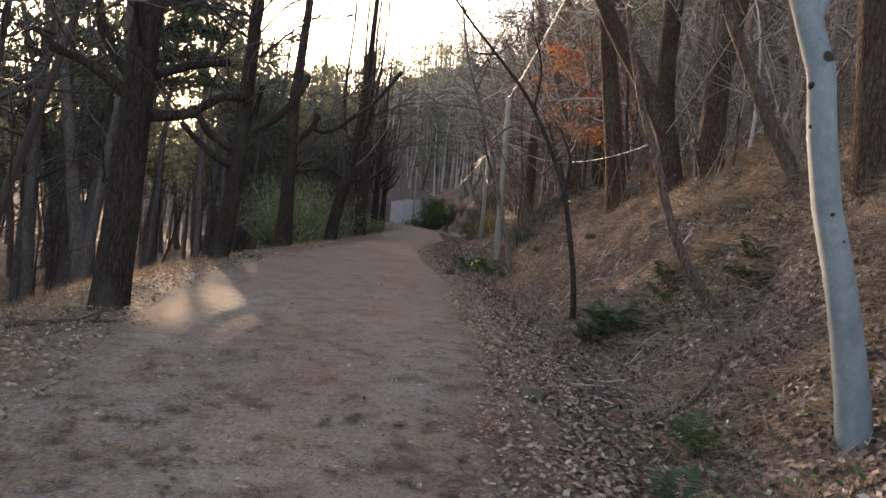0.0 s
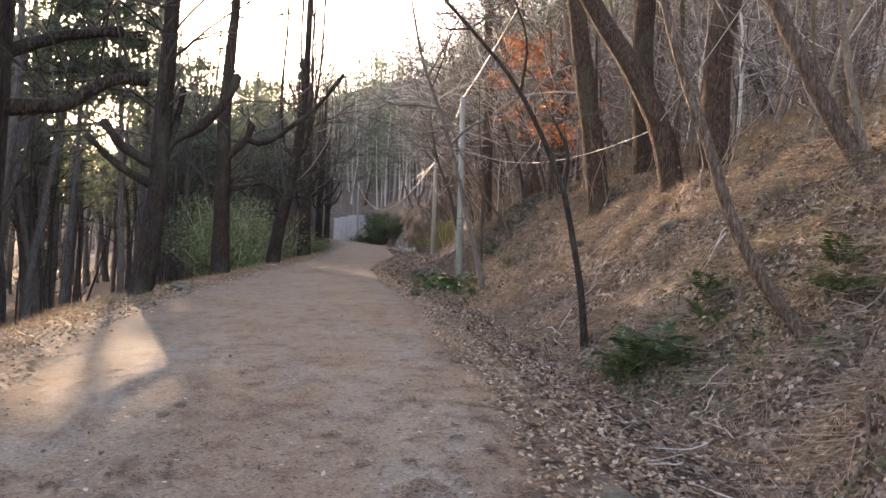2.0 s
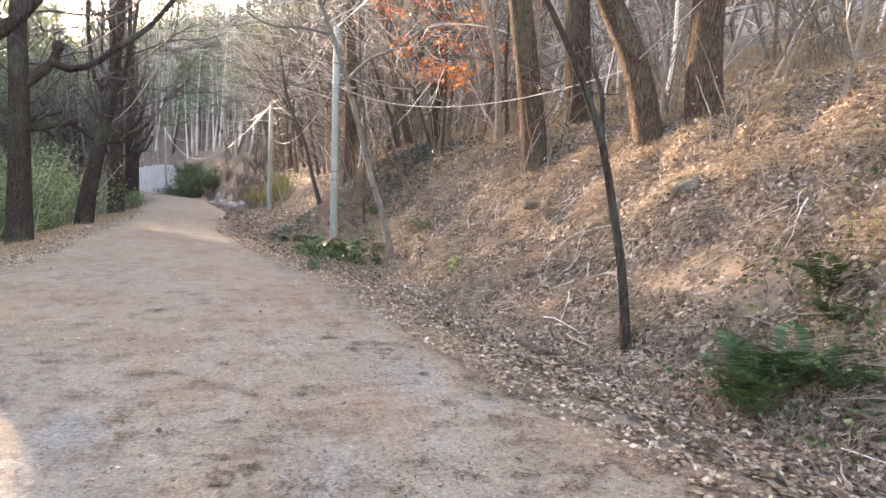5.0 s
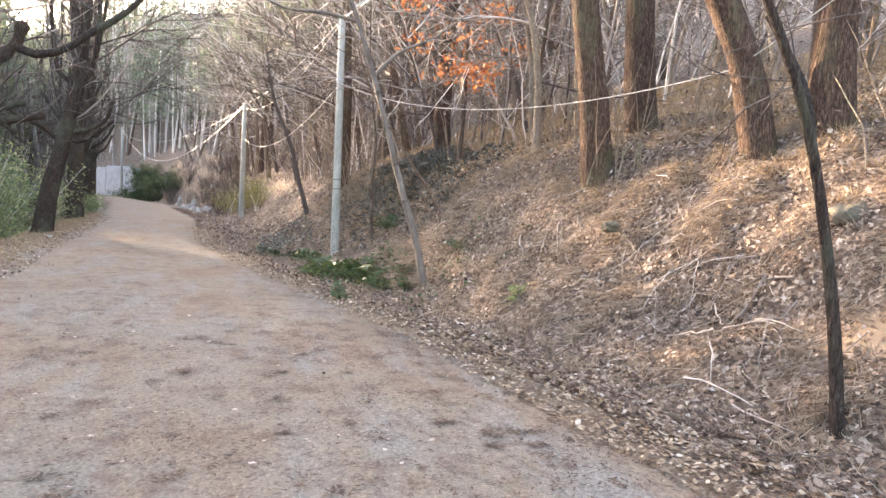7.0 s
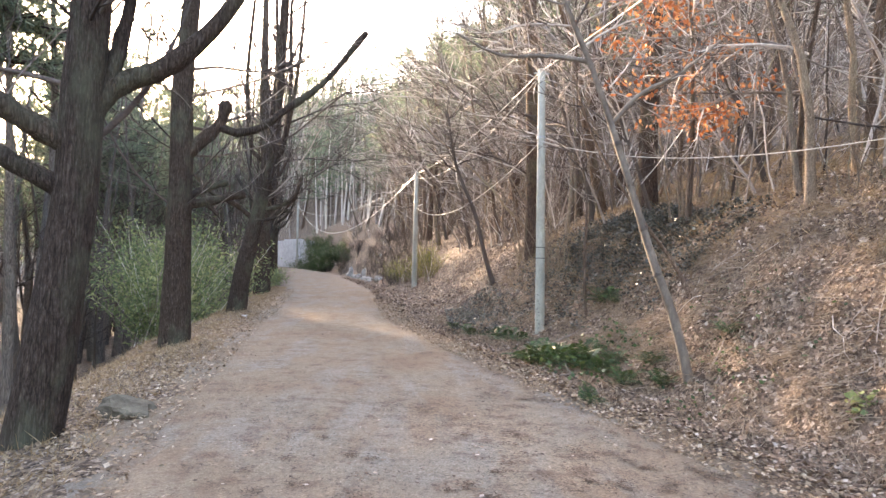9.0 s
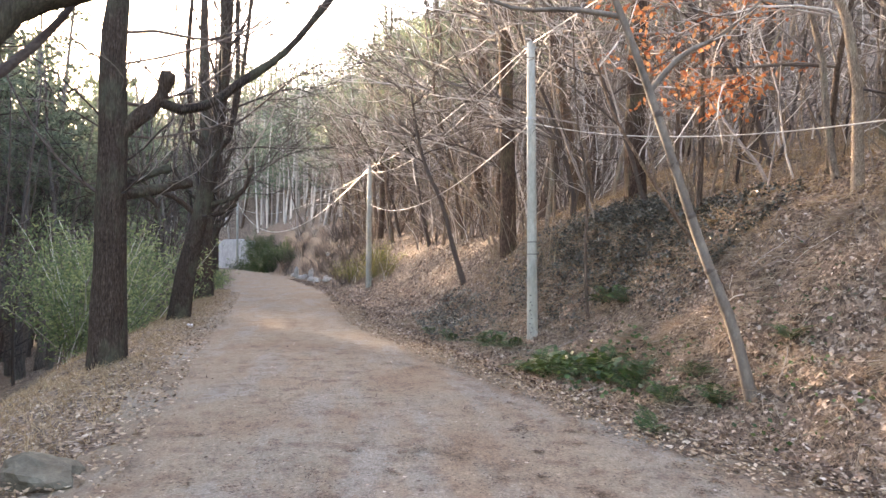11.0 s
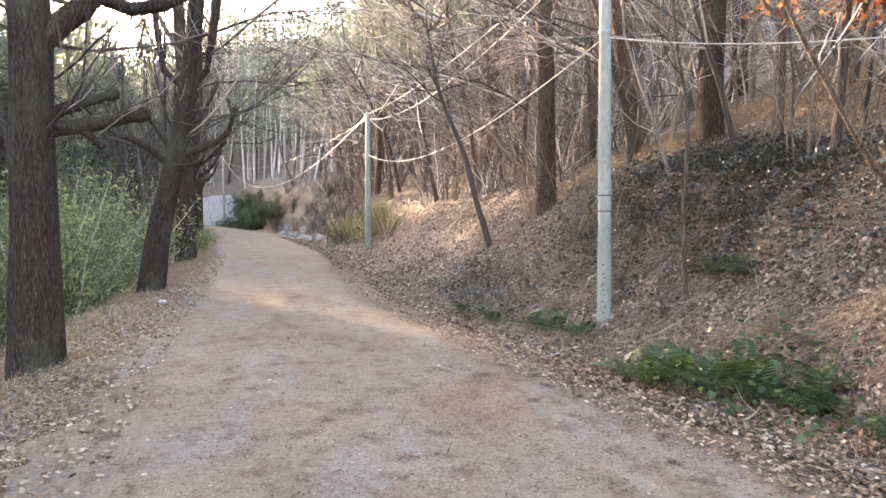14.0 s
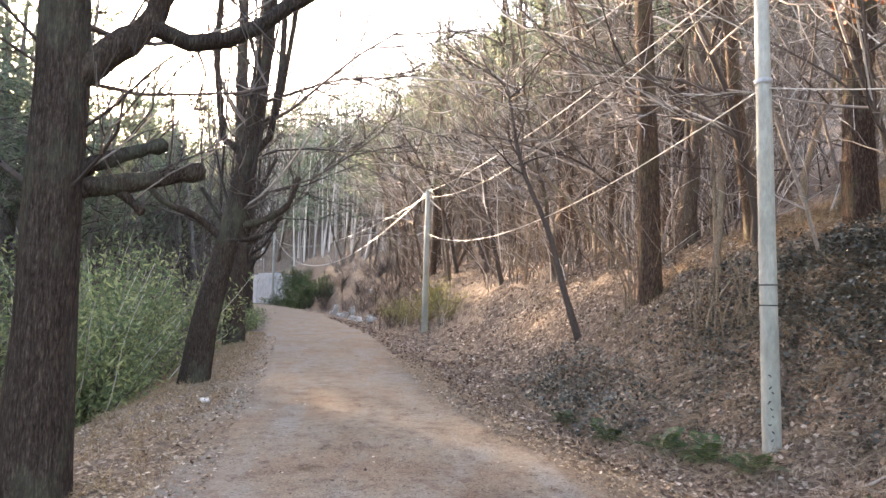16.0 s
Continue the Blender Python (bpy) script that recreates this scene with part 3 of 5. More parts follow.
# ---- single trees on the bank ----
def bank_tree(name, label, trunk, r, bark_mat, seed, branches=(), crown=0, taper=0.6, sides=14, twig_mat=None, crown_r=0.03, crown_len=2.2, low=0.55):
    rng = np.random.default_rng(seed)
    tree = thing(name, label, "tree", "trees on the bank")
    o = np.array(trunk[0], float)
    tree.location = o
    g = Geo()
    line = smooth_line(np.array(trunk) - o, 24)
    first = line[0] - (line[1] - line[0]) / np.linalg.norm(line[1] - line[0]) * 0.4
    g.tube(np.vstack([first, line]), trunk_radii(r, 25, taper, 0.3), sides, 0.03, rng)
    part_mesh("trunk", g.mesh("trunk", bark_mat), tree)
    for pts, lr in branches:
        g = Geo()
        p = smooth_line(np.array(pts) - o, 9)
        g.tube(p, np.linspace(lr, lr * 0.4, 9), 7, 0.03, rng)
        tw = Geo()
        for _ in range(7):
            branching(rng, tw, p[rng.integers(3, 9)], rng.normal(size=3) + [0, 0, 0.4], rng.uniform(0.4, 0.9), 0.008, 1, 3, 0.18, 0.04, 3)
        limb = part_mesh("limb", g.mesh("limb", bark_mat), tree)
        part_mesh("twig_crown", tw.mesh("twig_crown", twig_mat or M_twig), limb, kind="stuff")
    if crown:
        g = Geo()
        for _ in range(crown):
            i = rng.integers(int(24 * low), 24)
            d = np.array([rng.normal(), rng.normal(), 0.5])
            branching(rng, g, line[i], d, rng.uniform(0.6, 1.1) * crown_len, crown_r, 2, 5, 0.15, 0.05, 3, 0.8)
        part_mesh("twig_crown", g.mesh("twig_crown", twig_mat or M_twig), tree, kind="stuff")
    return tree


def up(trunk, z, lean=1.0):
    """Carries a trunk on, along its last stretch, to the height z."""
    a, b = np.array(trunk[-2], float), np.array(trunk[-1], float)
    d = (b - a) / (b - a)[2]
    return [*trunk, tuple(b + d * (z - b[2]) * np.array([lean, lean, 1]))]


bank_tree("pine_tree", "thick reddish-brown pine trunk leaning over the bank", up([(3.49, 16.9, 2.15), (3.3, 16.97, 3.5), (3.08, 17.0, 4.82), (2.7, 17.06, 7.3)], 13, 0.6), 0.225, M_bark_pine, 21, crown=16)
bank_tree("pine_tree", "dark trunk slanting strongly from the top of the bank", up([(4.36, 14.43, 2.2), (4.1, 14.55, 3.4), (3.66, 14.64, 4.3), (2.95, 14.88, 5.5), (2.35, 15.06, 6.7)], 12, 0.7), 0.195, M_bark_pine, 22, crown=14)
bank_tree("pine_tree", "upright reddish trunk behind the slanting one", up([(4.58, 17.56, 2.85), (4.45, 17.6, 4.2), (4.38, 17.62, 5.3), (4.4, 17.6, 7.8)], 14), 0.25, M_bark_pine, 23, crown=16)
bank_tree("pine_tree", "straight dark trunk with furrowed bark at the bank's top", up([(4.89, 13.94, 2.45), (4.82, 13.98, 3.5), (4.82, 13.97, 4.3), (5.02, 13.88, 6.2)], 13), 0.235, M_bark_pine, 24, crown=16)
bank_tree("oak_tree", "slim brown trunk leaning out from the sunlit bank", up([(5.09, 10.16, 2.4), (4.71, 10.39, 3.24), (4.36, 10.59, 4.11), (4.09, 10.75, 4.82)], 10, 0.7), 0.085, M_bark_hill, 25, crown=14)
bank_tree("oak_tree", "thin pale stem beside the leaning oak", [(5.15, 10.1, 2.4), (5.0, 10.2, 3.3), (4.85, 10.25, 4.4), (4.75, 10.3, 7.5)], 0.04, M_bark_thin, 26, crown=10)
bank_tree("pine_tree", "dark straight trunk high on the bank", [(5.40, 8.72, 2.1), (5.32, 8.76, 3.16), (5.24, 8.81, 4.26), (5.1, 8.9, 11)], 0.17, M_bark_pine, 27, crown=14)
bank_tree("pine_tree", "red-brown straight trunk standing above the ditch", up([(1.02, 29.3, 1.6), (0.95, 29.34, 4.54), (0.82, 29.38, 7.73)], 14), 0.22, M_bark_pine, 28, crown=16)
bank_tree("pine_tree", "straight brown trunk rising out of the dark ivy", up([(3.60, 26.86, 2.6), (3.55, 26.89, 4.75), (3.59, 26.86, 6.61)], 14), 0.26, M_bark_pine, 29, crown=16)
bank_tree("crooked_tree", "thin dark crooked tree curving over the road", [(2.55, 11.29, 0.0), (2.48, 11.33, 0.7), (2.34, 11.36, 1.4), (2.2, 11.4, 2.0), (1.98, 11.41, 2.51), (1.52, 11.49, 3.36), (0.9, 11.6, 4.1), (0.3, 11.73, 4.77), (-0.3, 11.85, 5.6)], 0.047, M_bark_row, 30,
          [([(2.2, 11.4, 2.0), (2.25, 11.6, 2.5), (2.05, 11.8, 3.0)], 0.035), ([(1.6, 11.47, 3.2), (1.65, 11.5, 3.9), (1.4, 11.5, 4.6)], 0.022)], 8, 0.3, 10, M_twig_dark, 0.015, 1.1, 0.7)
bank_tree("crooked_tree", "bent thin tree growing sideways out of the bank", [(3.95, 8.46, 0.62), (3.64, 8.63, 1.07), (3.37, 8.78, 1.66), (3.2, 8.87, 2.23), (2.99, 8.99, 2.84), (2.85, 9.07, 3.36), (2.6, 9.2, 4.6), (2.4, 9.3, 5.6)], 0.062, M_bark_hill, 31, (), 6, 0.35, 10, M_twig, 0.013, 1.0, 0.7)
ringed = bank_tree("smooth_tree", "pale smooth-barked tree with dark ring scars leaning over the ferns", [(1.17, 18.1, 0.12), (1.0, 18.2, 0.9), (0.74, 18.36, 1.7), (0.52, 18.5, 2.5), (0.28, 18.6, 3.3), (-0.05, 18.72, 4.3), (-0.5, 18.8, 5.4), (-0.9, 18.9, 7.0)], 0.064, M_bark_lt, 32,
          [([(-0.1, 18.75, 4.4), (-0.6, 18.9, 4.5), (-1.3, 19.1, 4.55), (-1.9, 19.3, 4.9)], 0.035), ([(0.2, 18.64, 3.5), (0.6, 18.7, 3.95), (1.2, 18.9, 4.3), (1.9, 19.1, 4.9)], 0.04), ([(-0.4, 18.8, 5.2), (0.0, 18.9, 6.0), (0.4, 19.0, 6.9)], 0.03)], 10, 0.4, 12, M_twig, 0.02, 1.6, 0.65)
for c, d in (((0.63, 18.43, 2.1), (-0.30, 0.16, 1)), ((0.47, 18.53, 2.68), (-0.30, 0.13, 1)), ((0.80, 18.32, 1.5), (-0.30, 0.18, 1)), ((0.30, 18.59, 3.25), (-0.30, 0.11, 1))):
    g = Geo()
    c, d = np.array(c) - [1.17, 18.1, 0.12], np.array(d)
    g.tube([c - d * 0.03, c - d * 0.01, c + d * 0.01, c + d * 0.03], [0.048, 0.060, 0.059, 0.048], 12, 0.07, np.random.default_rng(5))
    part_mesh("ring_scar", g.mesh("ring_scar", M_twig_dark), ringed, "dark swollen ring scar")
bank_tree("sapling", "slim grey sapling beside the concrete pole", [(1.06, 22.85, 0.3), (1.0, 22.88, 1.0), (0.97, 22.89, 1.6), (0.98, 22.89, 2.91), (0.8, 22.97, 4.23), (0.7, 23, 6)], 0.035, M_bark_hill, 33, (), 10, 0.4, 8, M_twig, 0.012, 1.1, 0.5)
bank_tree("crooked_tree", "dark slanting tree rooted in the ditch bank", [(0.1, 30.94, 0.8), (-0.25, 31.0, 1.9), (-0.6, 31.1, 3.2), (-1.2, 31.2, 4.6), (-1.6, 31.3, 6.5)], 0.085, M_twig_dark, 34, (), 16, 0.4, 8, M_twig_dark, 0.02, 1.8, 0.5)
bank_tree("crooked_tree", "dark slim tree leaning behind the smooth tree", [(1.87, 19.76, 1.1), (1.66, 20.0, 1.67), (1.23, 20.06, 2.25), (0.79, 20.06, 2.89), (0.41, 20.06, 3.48), (0.0, 20.1, 4.6)], 0.036, M_bark_hill, 35, (), 6, 0.4, 8, M_twig, 0.012, 0.9, 0.5)

pale_tree = bank_tree("smooth_tree", "bent pale grey-blue tree with smooth scarred bark", [(3.965, 5.09, 0.16), (3.95, 5.1, 0.32), (3.859, 5.1, 0.85), (3.746, 5.1, 1.305), (3.64, 5.1, 1.687), (3.588, 5.1, 1.945), (3.554, 5.11, 2.21), (3.515, 5.12, 2.497), (3.44, 5.16, 2.75), (3.34, 5.2, 3.05), (3.2, 5.32, 4.2), (3.12, 5.42, 6.0), (3.0, 5.5, 9.0)], 0.09, M_bark_white, 36,
          [([(3.45, 5.15, 2.7), (3.62, 5.25, 3.2), (3.72, 5.3, 4.2)], 0.04)], 10, 0.45, 18, M_twig, 0.02, 1.5, 0.6)
rng = np.random.default_rng(7)
for (x, y, z), a, w in (((3.50, 5.12, 2.52), -0.9, 0.034), ((3.53, 5.12, 2.36), -2.5, 0.022), ((3.66, 5.1, 1.62), -1.7, 0.016), ((3.70, 5.1, 1.47), -1.2, 0.014), ((3.56, 5.11, 2.12), -2.7, 0.012)):
    d = np.array([math.cos(a), math.sin(a), 0])
    c = np.array([x, y, z]) - [3.965, 5.09, 0.16] + d * 0.072
    g = Geo()
    g.tube([c - d * 0.015, c + d * 0.006, c + d * 0.013], [w * 1.3, w, w * 0.4], 10, 0.12, rng)
    part_mesh("knot", g.mesh("knot", M_bark_row), pale_tree, "dark sunken branch scar")


# ---- oaks holding russet leaves ----
def russet_oak(base, top, r, centres, seed, count):
    rng = np.random.default_rng(seed)
    tree = bank_tree("russet_oak", "young oak holding clusters of russet dead leaves", [base, tuple(np.array(base) * 0.5 + np.array(top) * 0.5 + [0.1, 0, 0]), top], r, M_bark_hill, seed, (), 12, 0.4, 9, M_twig, 0.018, 1.5, 0.45)
    g, o = Geo(), np.array(base)
    for c, spread in centres:
        for _ in range(14):
            p = np.array(c) - o + rng.normal(size=3) * np.array(spread)
            n = count
            at = p + rng.normal(size=(n, 3)) * np.array([0.22, 0.22, 0.10])
            d = unit(rng.normal(size=(n, 3)) + [0, 0, -0.5]) * rng.uniform(0.09, 0.16, (n, 1))
            g.leaves(at, d, 0.035, unit(np.cross(d, rng.normal(size=(n, 3)))))
    part_mesh("russet_leaves", g.mesh("russet_leaves", M_orange, False), tree, "clusters of russet dead leaves")


russet_oak((2.9, 22.6, 1.9), (2.7, 22.3, 7.5), 0.07, [((2.5, 22.0, 5.9), (0.75, 0.7, 0.5)), ((2.7, 22.3, 4.7), (0.5, 0.5, 0.3)), ((1.9, 21.9, 6.6), (0.4, 0.4, 0.3))], 41, 27)
russet_oak((3.5, 24.6, 2.4), (3.4, 24.8, 8.5), 0.06, [((3.4, 24.8, 6.6), (0.7, 0.6, 0.7))], 42, 20)

# ---- woods: a few kinds of tree, each built once and set out many times ----
def bare_tree(name, label, seed, height, r, bark_mat, twig_mat, limbs, group, lean=0.05, low=0.35, limb_len=0.26, depth=2, sides=8, crook=0.035):
    rng = np.random.default_rng(seed)
    tree = thing(name, label, "tree", group)
    line = wander(rng, (0, 0, -0.5), (rng.normal() * lean, rng.normal() * lean, 1), height, 12, crook, 0.01)
    g = Geo()
    g.tube(line, np.linspace(r, r * 0.28, 13) * (1 + 0.35 * np.exp(-np.arange(13) * 1.4)), sides, 0.03, rng)
    part_mesh("trunk", g.mesh("trunk", bark_mat), tree)
    g = Geo()
    for _ in range(limbs):
        f = rng.uniform(low, 0.98)
        i = int(f * 12)
        d = np.array([rng.normal(), rng.normal(), rng.uniform(0.3, 1.1)])
        branching(rng, g, line[i], d, height * limb_len * (1.15 - f * 0.8), max(0.012, r * 0.3 * (1.1 - f)), depth, 4, 0.13, 0.05, 4, 0.75)
    part_mesh("twig_crown", g.mesh("twig_crown", twig_mat), tree, kind="stuff")
    return tree


def pine_tree(label, seed, height, r, group, low=0.45, boughs=34, spread=2.0, bark_mat=None):
    rng = np.random.default_rng(seed)
    tree = thing("pine_tree", label, "tree", group)
    line = wander(rng, (0, 0, -0.5), (rng.normal() * 0.05, rng.normal() * 0.05, 1), height, 14, 0.03, 0.01)
    g = Geo()
    g.tube(line, np.linspace(r, r * 0.25, 15) * (1 + 0.3 * np.exp(-np.arange(15) * 1.4)), 10, 0.03, rng)
    part_mesh("trunk", g.mesh("trunk", bark_mat or M_bark_forest), tree)
    wood, green = Geo(), Geo()
    for k in range(boughs):
        f = rng.uniform(low, 1.0)
        i = min(int(f * 14), 14)
        a = rng.uniform(0, 6.28)
        length = spread * (1.25 - 0.8 * f) * rng.uniform(0.6, 1.1)
        pts = wander(rng, line[i], (math.cos(a), math.sin(a), rng.uniform(-0.1, 0.45)), length, 5, 0.12, 0.02)
        wood.tube(pts, np.linspace(0.04, 0.01, 6), 3, tip=False)
        n = 13
        c = pts[1:][rng.integers(0, 5, n)] + rng.normal(size=(n, 3)) * [0.42, 0.42, 0.16]
        at = np.repeat(c, 6, 0)
        d = unit(rng.normal(size=(len(at), 3)) + [0, 0, 0.3]) * rng.uniform(0.2, 0.42, (len(at), 1))
        green.blades(at, d, unit(np.cross(d, rng.normal(size=d.shape))) * 0.024)
    part_mesh("bough_crown", wood.mesh("bough_crown", M_twig_dark), tree, kind="stuff")
    part_mesh("crown", green.mesh("crown", M_needles, False), tree, kind="stuff")
    return tree


place = np.random.default_rng(5)


def set_out(kinds, spots, scale=(0.85, 1.2), tilt=0.04):
    """The first spots take the originals, all others take copies."""
    for k, (x, y) in enumerate(spots):
        s = place.uniform(*scale)
        m = Matrix.LocRotScale((x, y, gz(x, y)), Euler((place.normal() * tilt, place.normal() * tilt, place.uniform(0, 6.28))), (s, s, s))
        if k < len(kinds):
            kinds[k].matrix_basis = m
        else:
            c = copy_thing(kinds[k % len(kinds)], m)
            c.scale = (s, s, s)


def spots(n, span_y, span_off, side, gap, bias=1.0, keep=lambda x, y: True):
    out, tries = [], 0
    while len(out) < n and tries < n * 60:
        tries += 1
        y = place.uniform(*span_y)
        o = span_off[0] + (span_off[1] - span_off[0]) * place.uniform() ** bias
        x = np.interp(y, RIGHT_Y, RIGHT_X) + o if side > 0 else np.interp(y, LEFT_Y, LEFT_X) - o
        if keep(x, y) and all((x - a) ** 2 + (y - b) ** 2 > gap * gap for a, b in out):
            out.append((x, y))
    return out


def beam_off(x, y):
    """How far a place lies beside the line along which the sun reaches the road's left edge."""
    a = radians(SUN_AZ)
    return abs((x + 2.3) * math.cos(a) - (y - 7.9) * math.sin(a))


def clear_left(x, y):
    bush = (x + 10.2) ** 2 + ((y - 31.5) / 2.2) ** 2 < 7.5
    glade = 24 < y < 46 and x > np.interp(y, LEFT_Y, LEFT_X) - 6
    verge = 12 < y < 28 and x > np.interp(y, LEFT_Y, LEFT_X) - 4.5
    return not bush and not glade and not verge and (beam_off(x, y) > 0.5 or y > 50)


def clear_pine(x, y):
    off = np.interp(y, LEFT_Y, LEFT_X) - x
    return clear_left(x, y) and (beam_off(x, y) > 2.5 or y > 66) and (y > 20 or off > 9)


def clear_right(x, y):
    near = [(3.49, 16.9), (4.36, 14.4), (4.58, 17.6), (4.9, 13.9), (5.1, 10.2), (5.4, 8.7), (1, 29.3), (3.6, 26.9), (2.9, 22.6)]
    return all((x - a) ** 2 + (y - b) ** 2 > 1.2 for a, b in near)


WOODS_L, WOODS_R = "woods below the road", "woods on the hillside"
tall = [bare_tree("bare_tree", "tall dark bare trunk in the woods below the road", 50 + k, 13 + k, 0.13 + 0.03 * (k % 3), M_bark_forest, M_twig_dark, 14, WOODS_L, 0.06, 0.4, 0.2) for k in range(4)]
set_out(tall, spots(95, (3, 75), (2.6, 30), -1, 1.0, 1.3, clear_left))
thin = [bare_tree("bare_sapling", "thin grey bare stem among the taller trees", 60 + k, 8 + k, 0.045 + 0.012 * k, M_twig_dark, M_twig_dark, 26, WOODS_L, 0.08, 0.2, 0.16, 1) for k in range(4)]
set_out(thin, spots(80, (2, 60), (2.0, 16), -1, 0.6, 1.2, lambda x, y: clear_left(x, y) and (beam_off(x, y) > 1.4 or y > 40)))
pines = [pine_tree("dark green pine with a bare lower trunk", 70 + k, 11.5 + 1.3 * k, 0.17 + 0.02 * k, WOODS_L, 0.58, 34, 2.9) for k in range(4)]
set_out(pines, spots(36, (14, 66), (7, 18), -1, 1.9, 1.0, clear_pine) + spots(72, (8, 95), (14, 48), -1, 2.1, 0.9, clear_pine), (0.95, 1.3))
# five pines added across the sun's line to shorten the lit patch
high = [pine_tree("pine with a dense crown above a long bare trunk", 120 + k, 14.5, 0.15, WOODS_L, 0.64, 70, 2.4) for k in range(2)]
for k, (u, z) in enumerate(((-3.6, 5.5), (-2.0, 5.6), (-0.95, 5.55), (0.95, 5.6), (1.9, 5.6))):
    x, y = -2.4 + math.sin(radians(SUN_AZ)) * 20 + u * 0.87, 7.5 + math.cos(radians(SUN_AZ)) * 20 + u * 0.5
    s = (z - gz(x, y)) / 8.8
    m = Matrix.LocRotScale((x, y, gz(x, y)), Euler((0, 0, 1.9 * k)), (s, s, s))
    if k < 2:
        high[k].matrix_basis = m
    else:
        copy_thing(high[k % 2], m).scale = (s, s, s)
behind_pines = [pine_tree("tall grey-green pine rising behind the roadside trees", 150 + k, 15.5 + k, 0.2, WOODS_L, 0.42, 44, 3.0) for k in range(3)]
set_out(behind_pines, spots(26, (42, 92), (8, 24), -1, 2.2, 1.0, clear_pine) + spots(8, (62, 80), (4.5, 10), -1, 2.2, 1.0, clear_pine) + spots(34, (84, 120), (2.0, 12), -1, 1.8, 1.0), (1.0, 1.3))
# pines added so their crowns shade the road, with one narrow gap for the sun
for k, u in enumerate([-7.5, -5.6, -4.0, -2.9, -1.95, 1.1, 2.2, 3.5, 4.6, 5.8, -3.3, -2.4, 1.9, 3.0, 4.1]):
    d = 31 + (k * 7) % 17
    x, y = -2.3 + math.sin(radians(SUN_AZ)) * d + u * 0.866, 7.9 + math.cos(radians(SUN_AZ)) * d + u * 0.5
    size = 1.0 + 0.05 * (k % 4)
    copy_thing(behind_pines[k % 3], Matrix.LocRotScale((x, y, gz(x, y)), Euler((0, 0, 2.1 * k)), (size, size, size))).scale = (size, size, size)
hill_tall = [bare_tree("bare_tree", "brown bare trunk on the leaf-strewn hillside", 80 + k, 12 + k, 0.13 + 0.03 * (k % 3), M_bark_hill, M_twig, 15, WOODS_R, 0.10, 0.35, 0.24, crook=0.06) for k in range(5)]
set_out(hill_tall, spots(52, (4, 75), (5.2, 30), 1, 1.8, 1.3, clear_right), tilt=0.08)
hill_thin = [bare_tree("bare_sapling", "slender pale bare sapling on the hillside", 90 + k, 6 + 0.8 * k, 0.032 + 0.007 * k, M_bark_thin, M_twig, 9, WOODS_R, 0.16, 0.2, 0.30, crook=0.11) for k in range(6)]
set_out(hill_thin, spots(115, (6, 45), (4.2, 22), 1, 0.55, 1.2, clear_right) + spots(70, (26, 75), (4.4, 12), 1, 0.5, 1.0, clear_right), tilt=0.12)
edge_tree = [bare_tree("bare_tree", "spreading grey bare tree overhanging the road's bank", 100 + k, 9 + 1.2 * k, 0.10, M_bark_hill, M_twig, 20, WOODS_R, 0.16, 0.22, 0.34, crook=0.09) for k in range(4)]
set_out(edge_tree, spots(46, (33, 100), (4.3, 13), 1, 1.4), (0.9, 1.35), 0.16)


def spreading_tree(label, x, y, height, r, lean, seed, mat):
    rng = np.random.default_rng(seed)
    tree = thing("spreading_tree", label, "tree", "trees leaning over the road from the bank")
    tree.location = (x, y, gz(x, y))
    line = wander(rng, (0, 0, -0.3), (lean, rng.normal() * 0.08, 1), height, 10, 0.09, 0.0)
    g = Geo()
    g.tube(line, np.linspace(r, r * 0.3, 11) * (1 + 0.35 * np.exp(-np.arange(11) * 1.4)), 9, 0.04, rng)
    part_mesh("trunk", g.mesh("trunk", mat), tree)
    g = Geo()
    for _ in range(15):
        i = rng.integers(3, 11)
        d = np.array([-0.8 + rng.normal() * 0.6, rng.normal() * 0.7, rng.uniform(0.15, 0.8)])
        branching(rng, g, line[i], d, height * 0.42 * rng.uniform(0.6, 1.1), r * 0.42, 2, 5, 0.15, 0.02, 5, 0.7, 0.52)
    part_mesh("twig_crown", g.mesh("twig_crown", M_twig), tree, kind="stuff")


for k, (x, y, h, r, lean) in enumerate([(2.4, 28.0, 7.5, 0.07, -0.25), (1.6, 33.5, 8.0, 0.08, -0.2), (3.2, 25.2, 7.0, 0.055, -0.15), (0.9, 36.5, 8.5, 0.08, -0.25), (0.2, 42.0, 8.5, 0.09, -0.2), (4.2, 21.0, 6.5, 0.05, -0.2), (-0.6, 52.0, 9.0, 0.10, -0.2), (-2.2, 60.0, 9.0, 0.10, -0.2), (5.0, 23.5, 8.0, 0.06, -0.15), (3.0, 31.5, 8.0, 0.07, -0.1)]):
    spreading_tree("grey-brown bare tree holding thin forked branches over the road", x, y, h, r, lean, 140 + k, M_bark_hill if k % 2 else M_twig_dark)
rng = np.random.default_rng(130)
under = Geo()
for x, y in spots(210, (14, 50), (4.4, 14), 1, 0.4, 1.0, clear_right):
    h = rng.uniform(3.5, 8)
    line = wander(rng, (x, y, gz(x, y) - 0.2), (rng.normal() * 0.2, rng.normal() * 0.2, 1), h, 8, 0.10, 0.01)
    r = rng.uniform(0.016, 0.042)
    under.tube(line, np.linspace(r, 0.006, 9), 5)
    for _ in range(11):
        f = rng.integers(1, 8)
        branching(rng, under, line[f], np.array([rng.normal(), rng.normal(), 0.8]), h * 0.26 * rng.uniform(0.5, 1.1), max(0.008, r * 0.4), 1, 4, 0.15, 0.05, 4, 0.75)
tagged(new("undergrowth_stems", under.mesh("undergrowth_stems", M_twig)), "tangle of thin pale leafless stems on the bank", "undergrowth", kind="stuff")
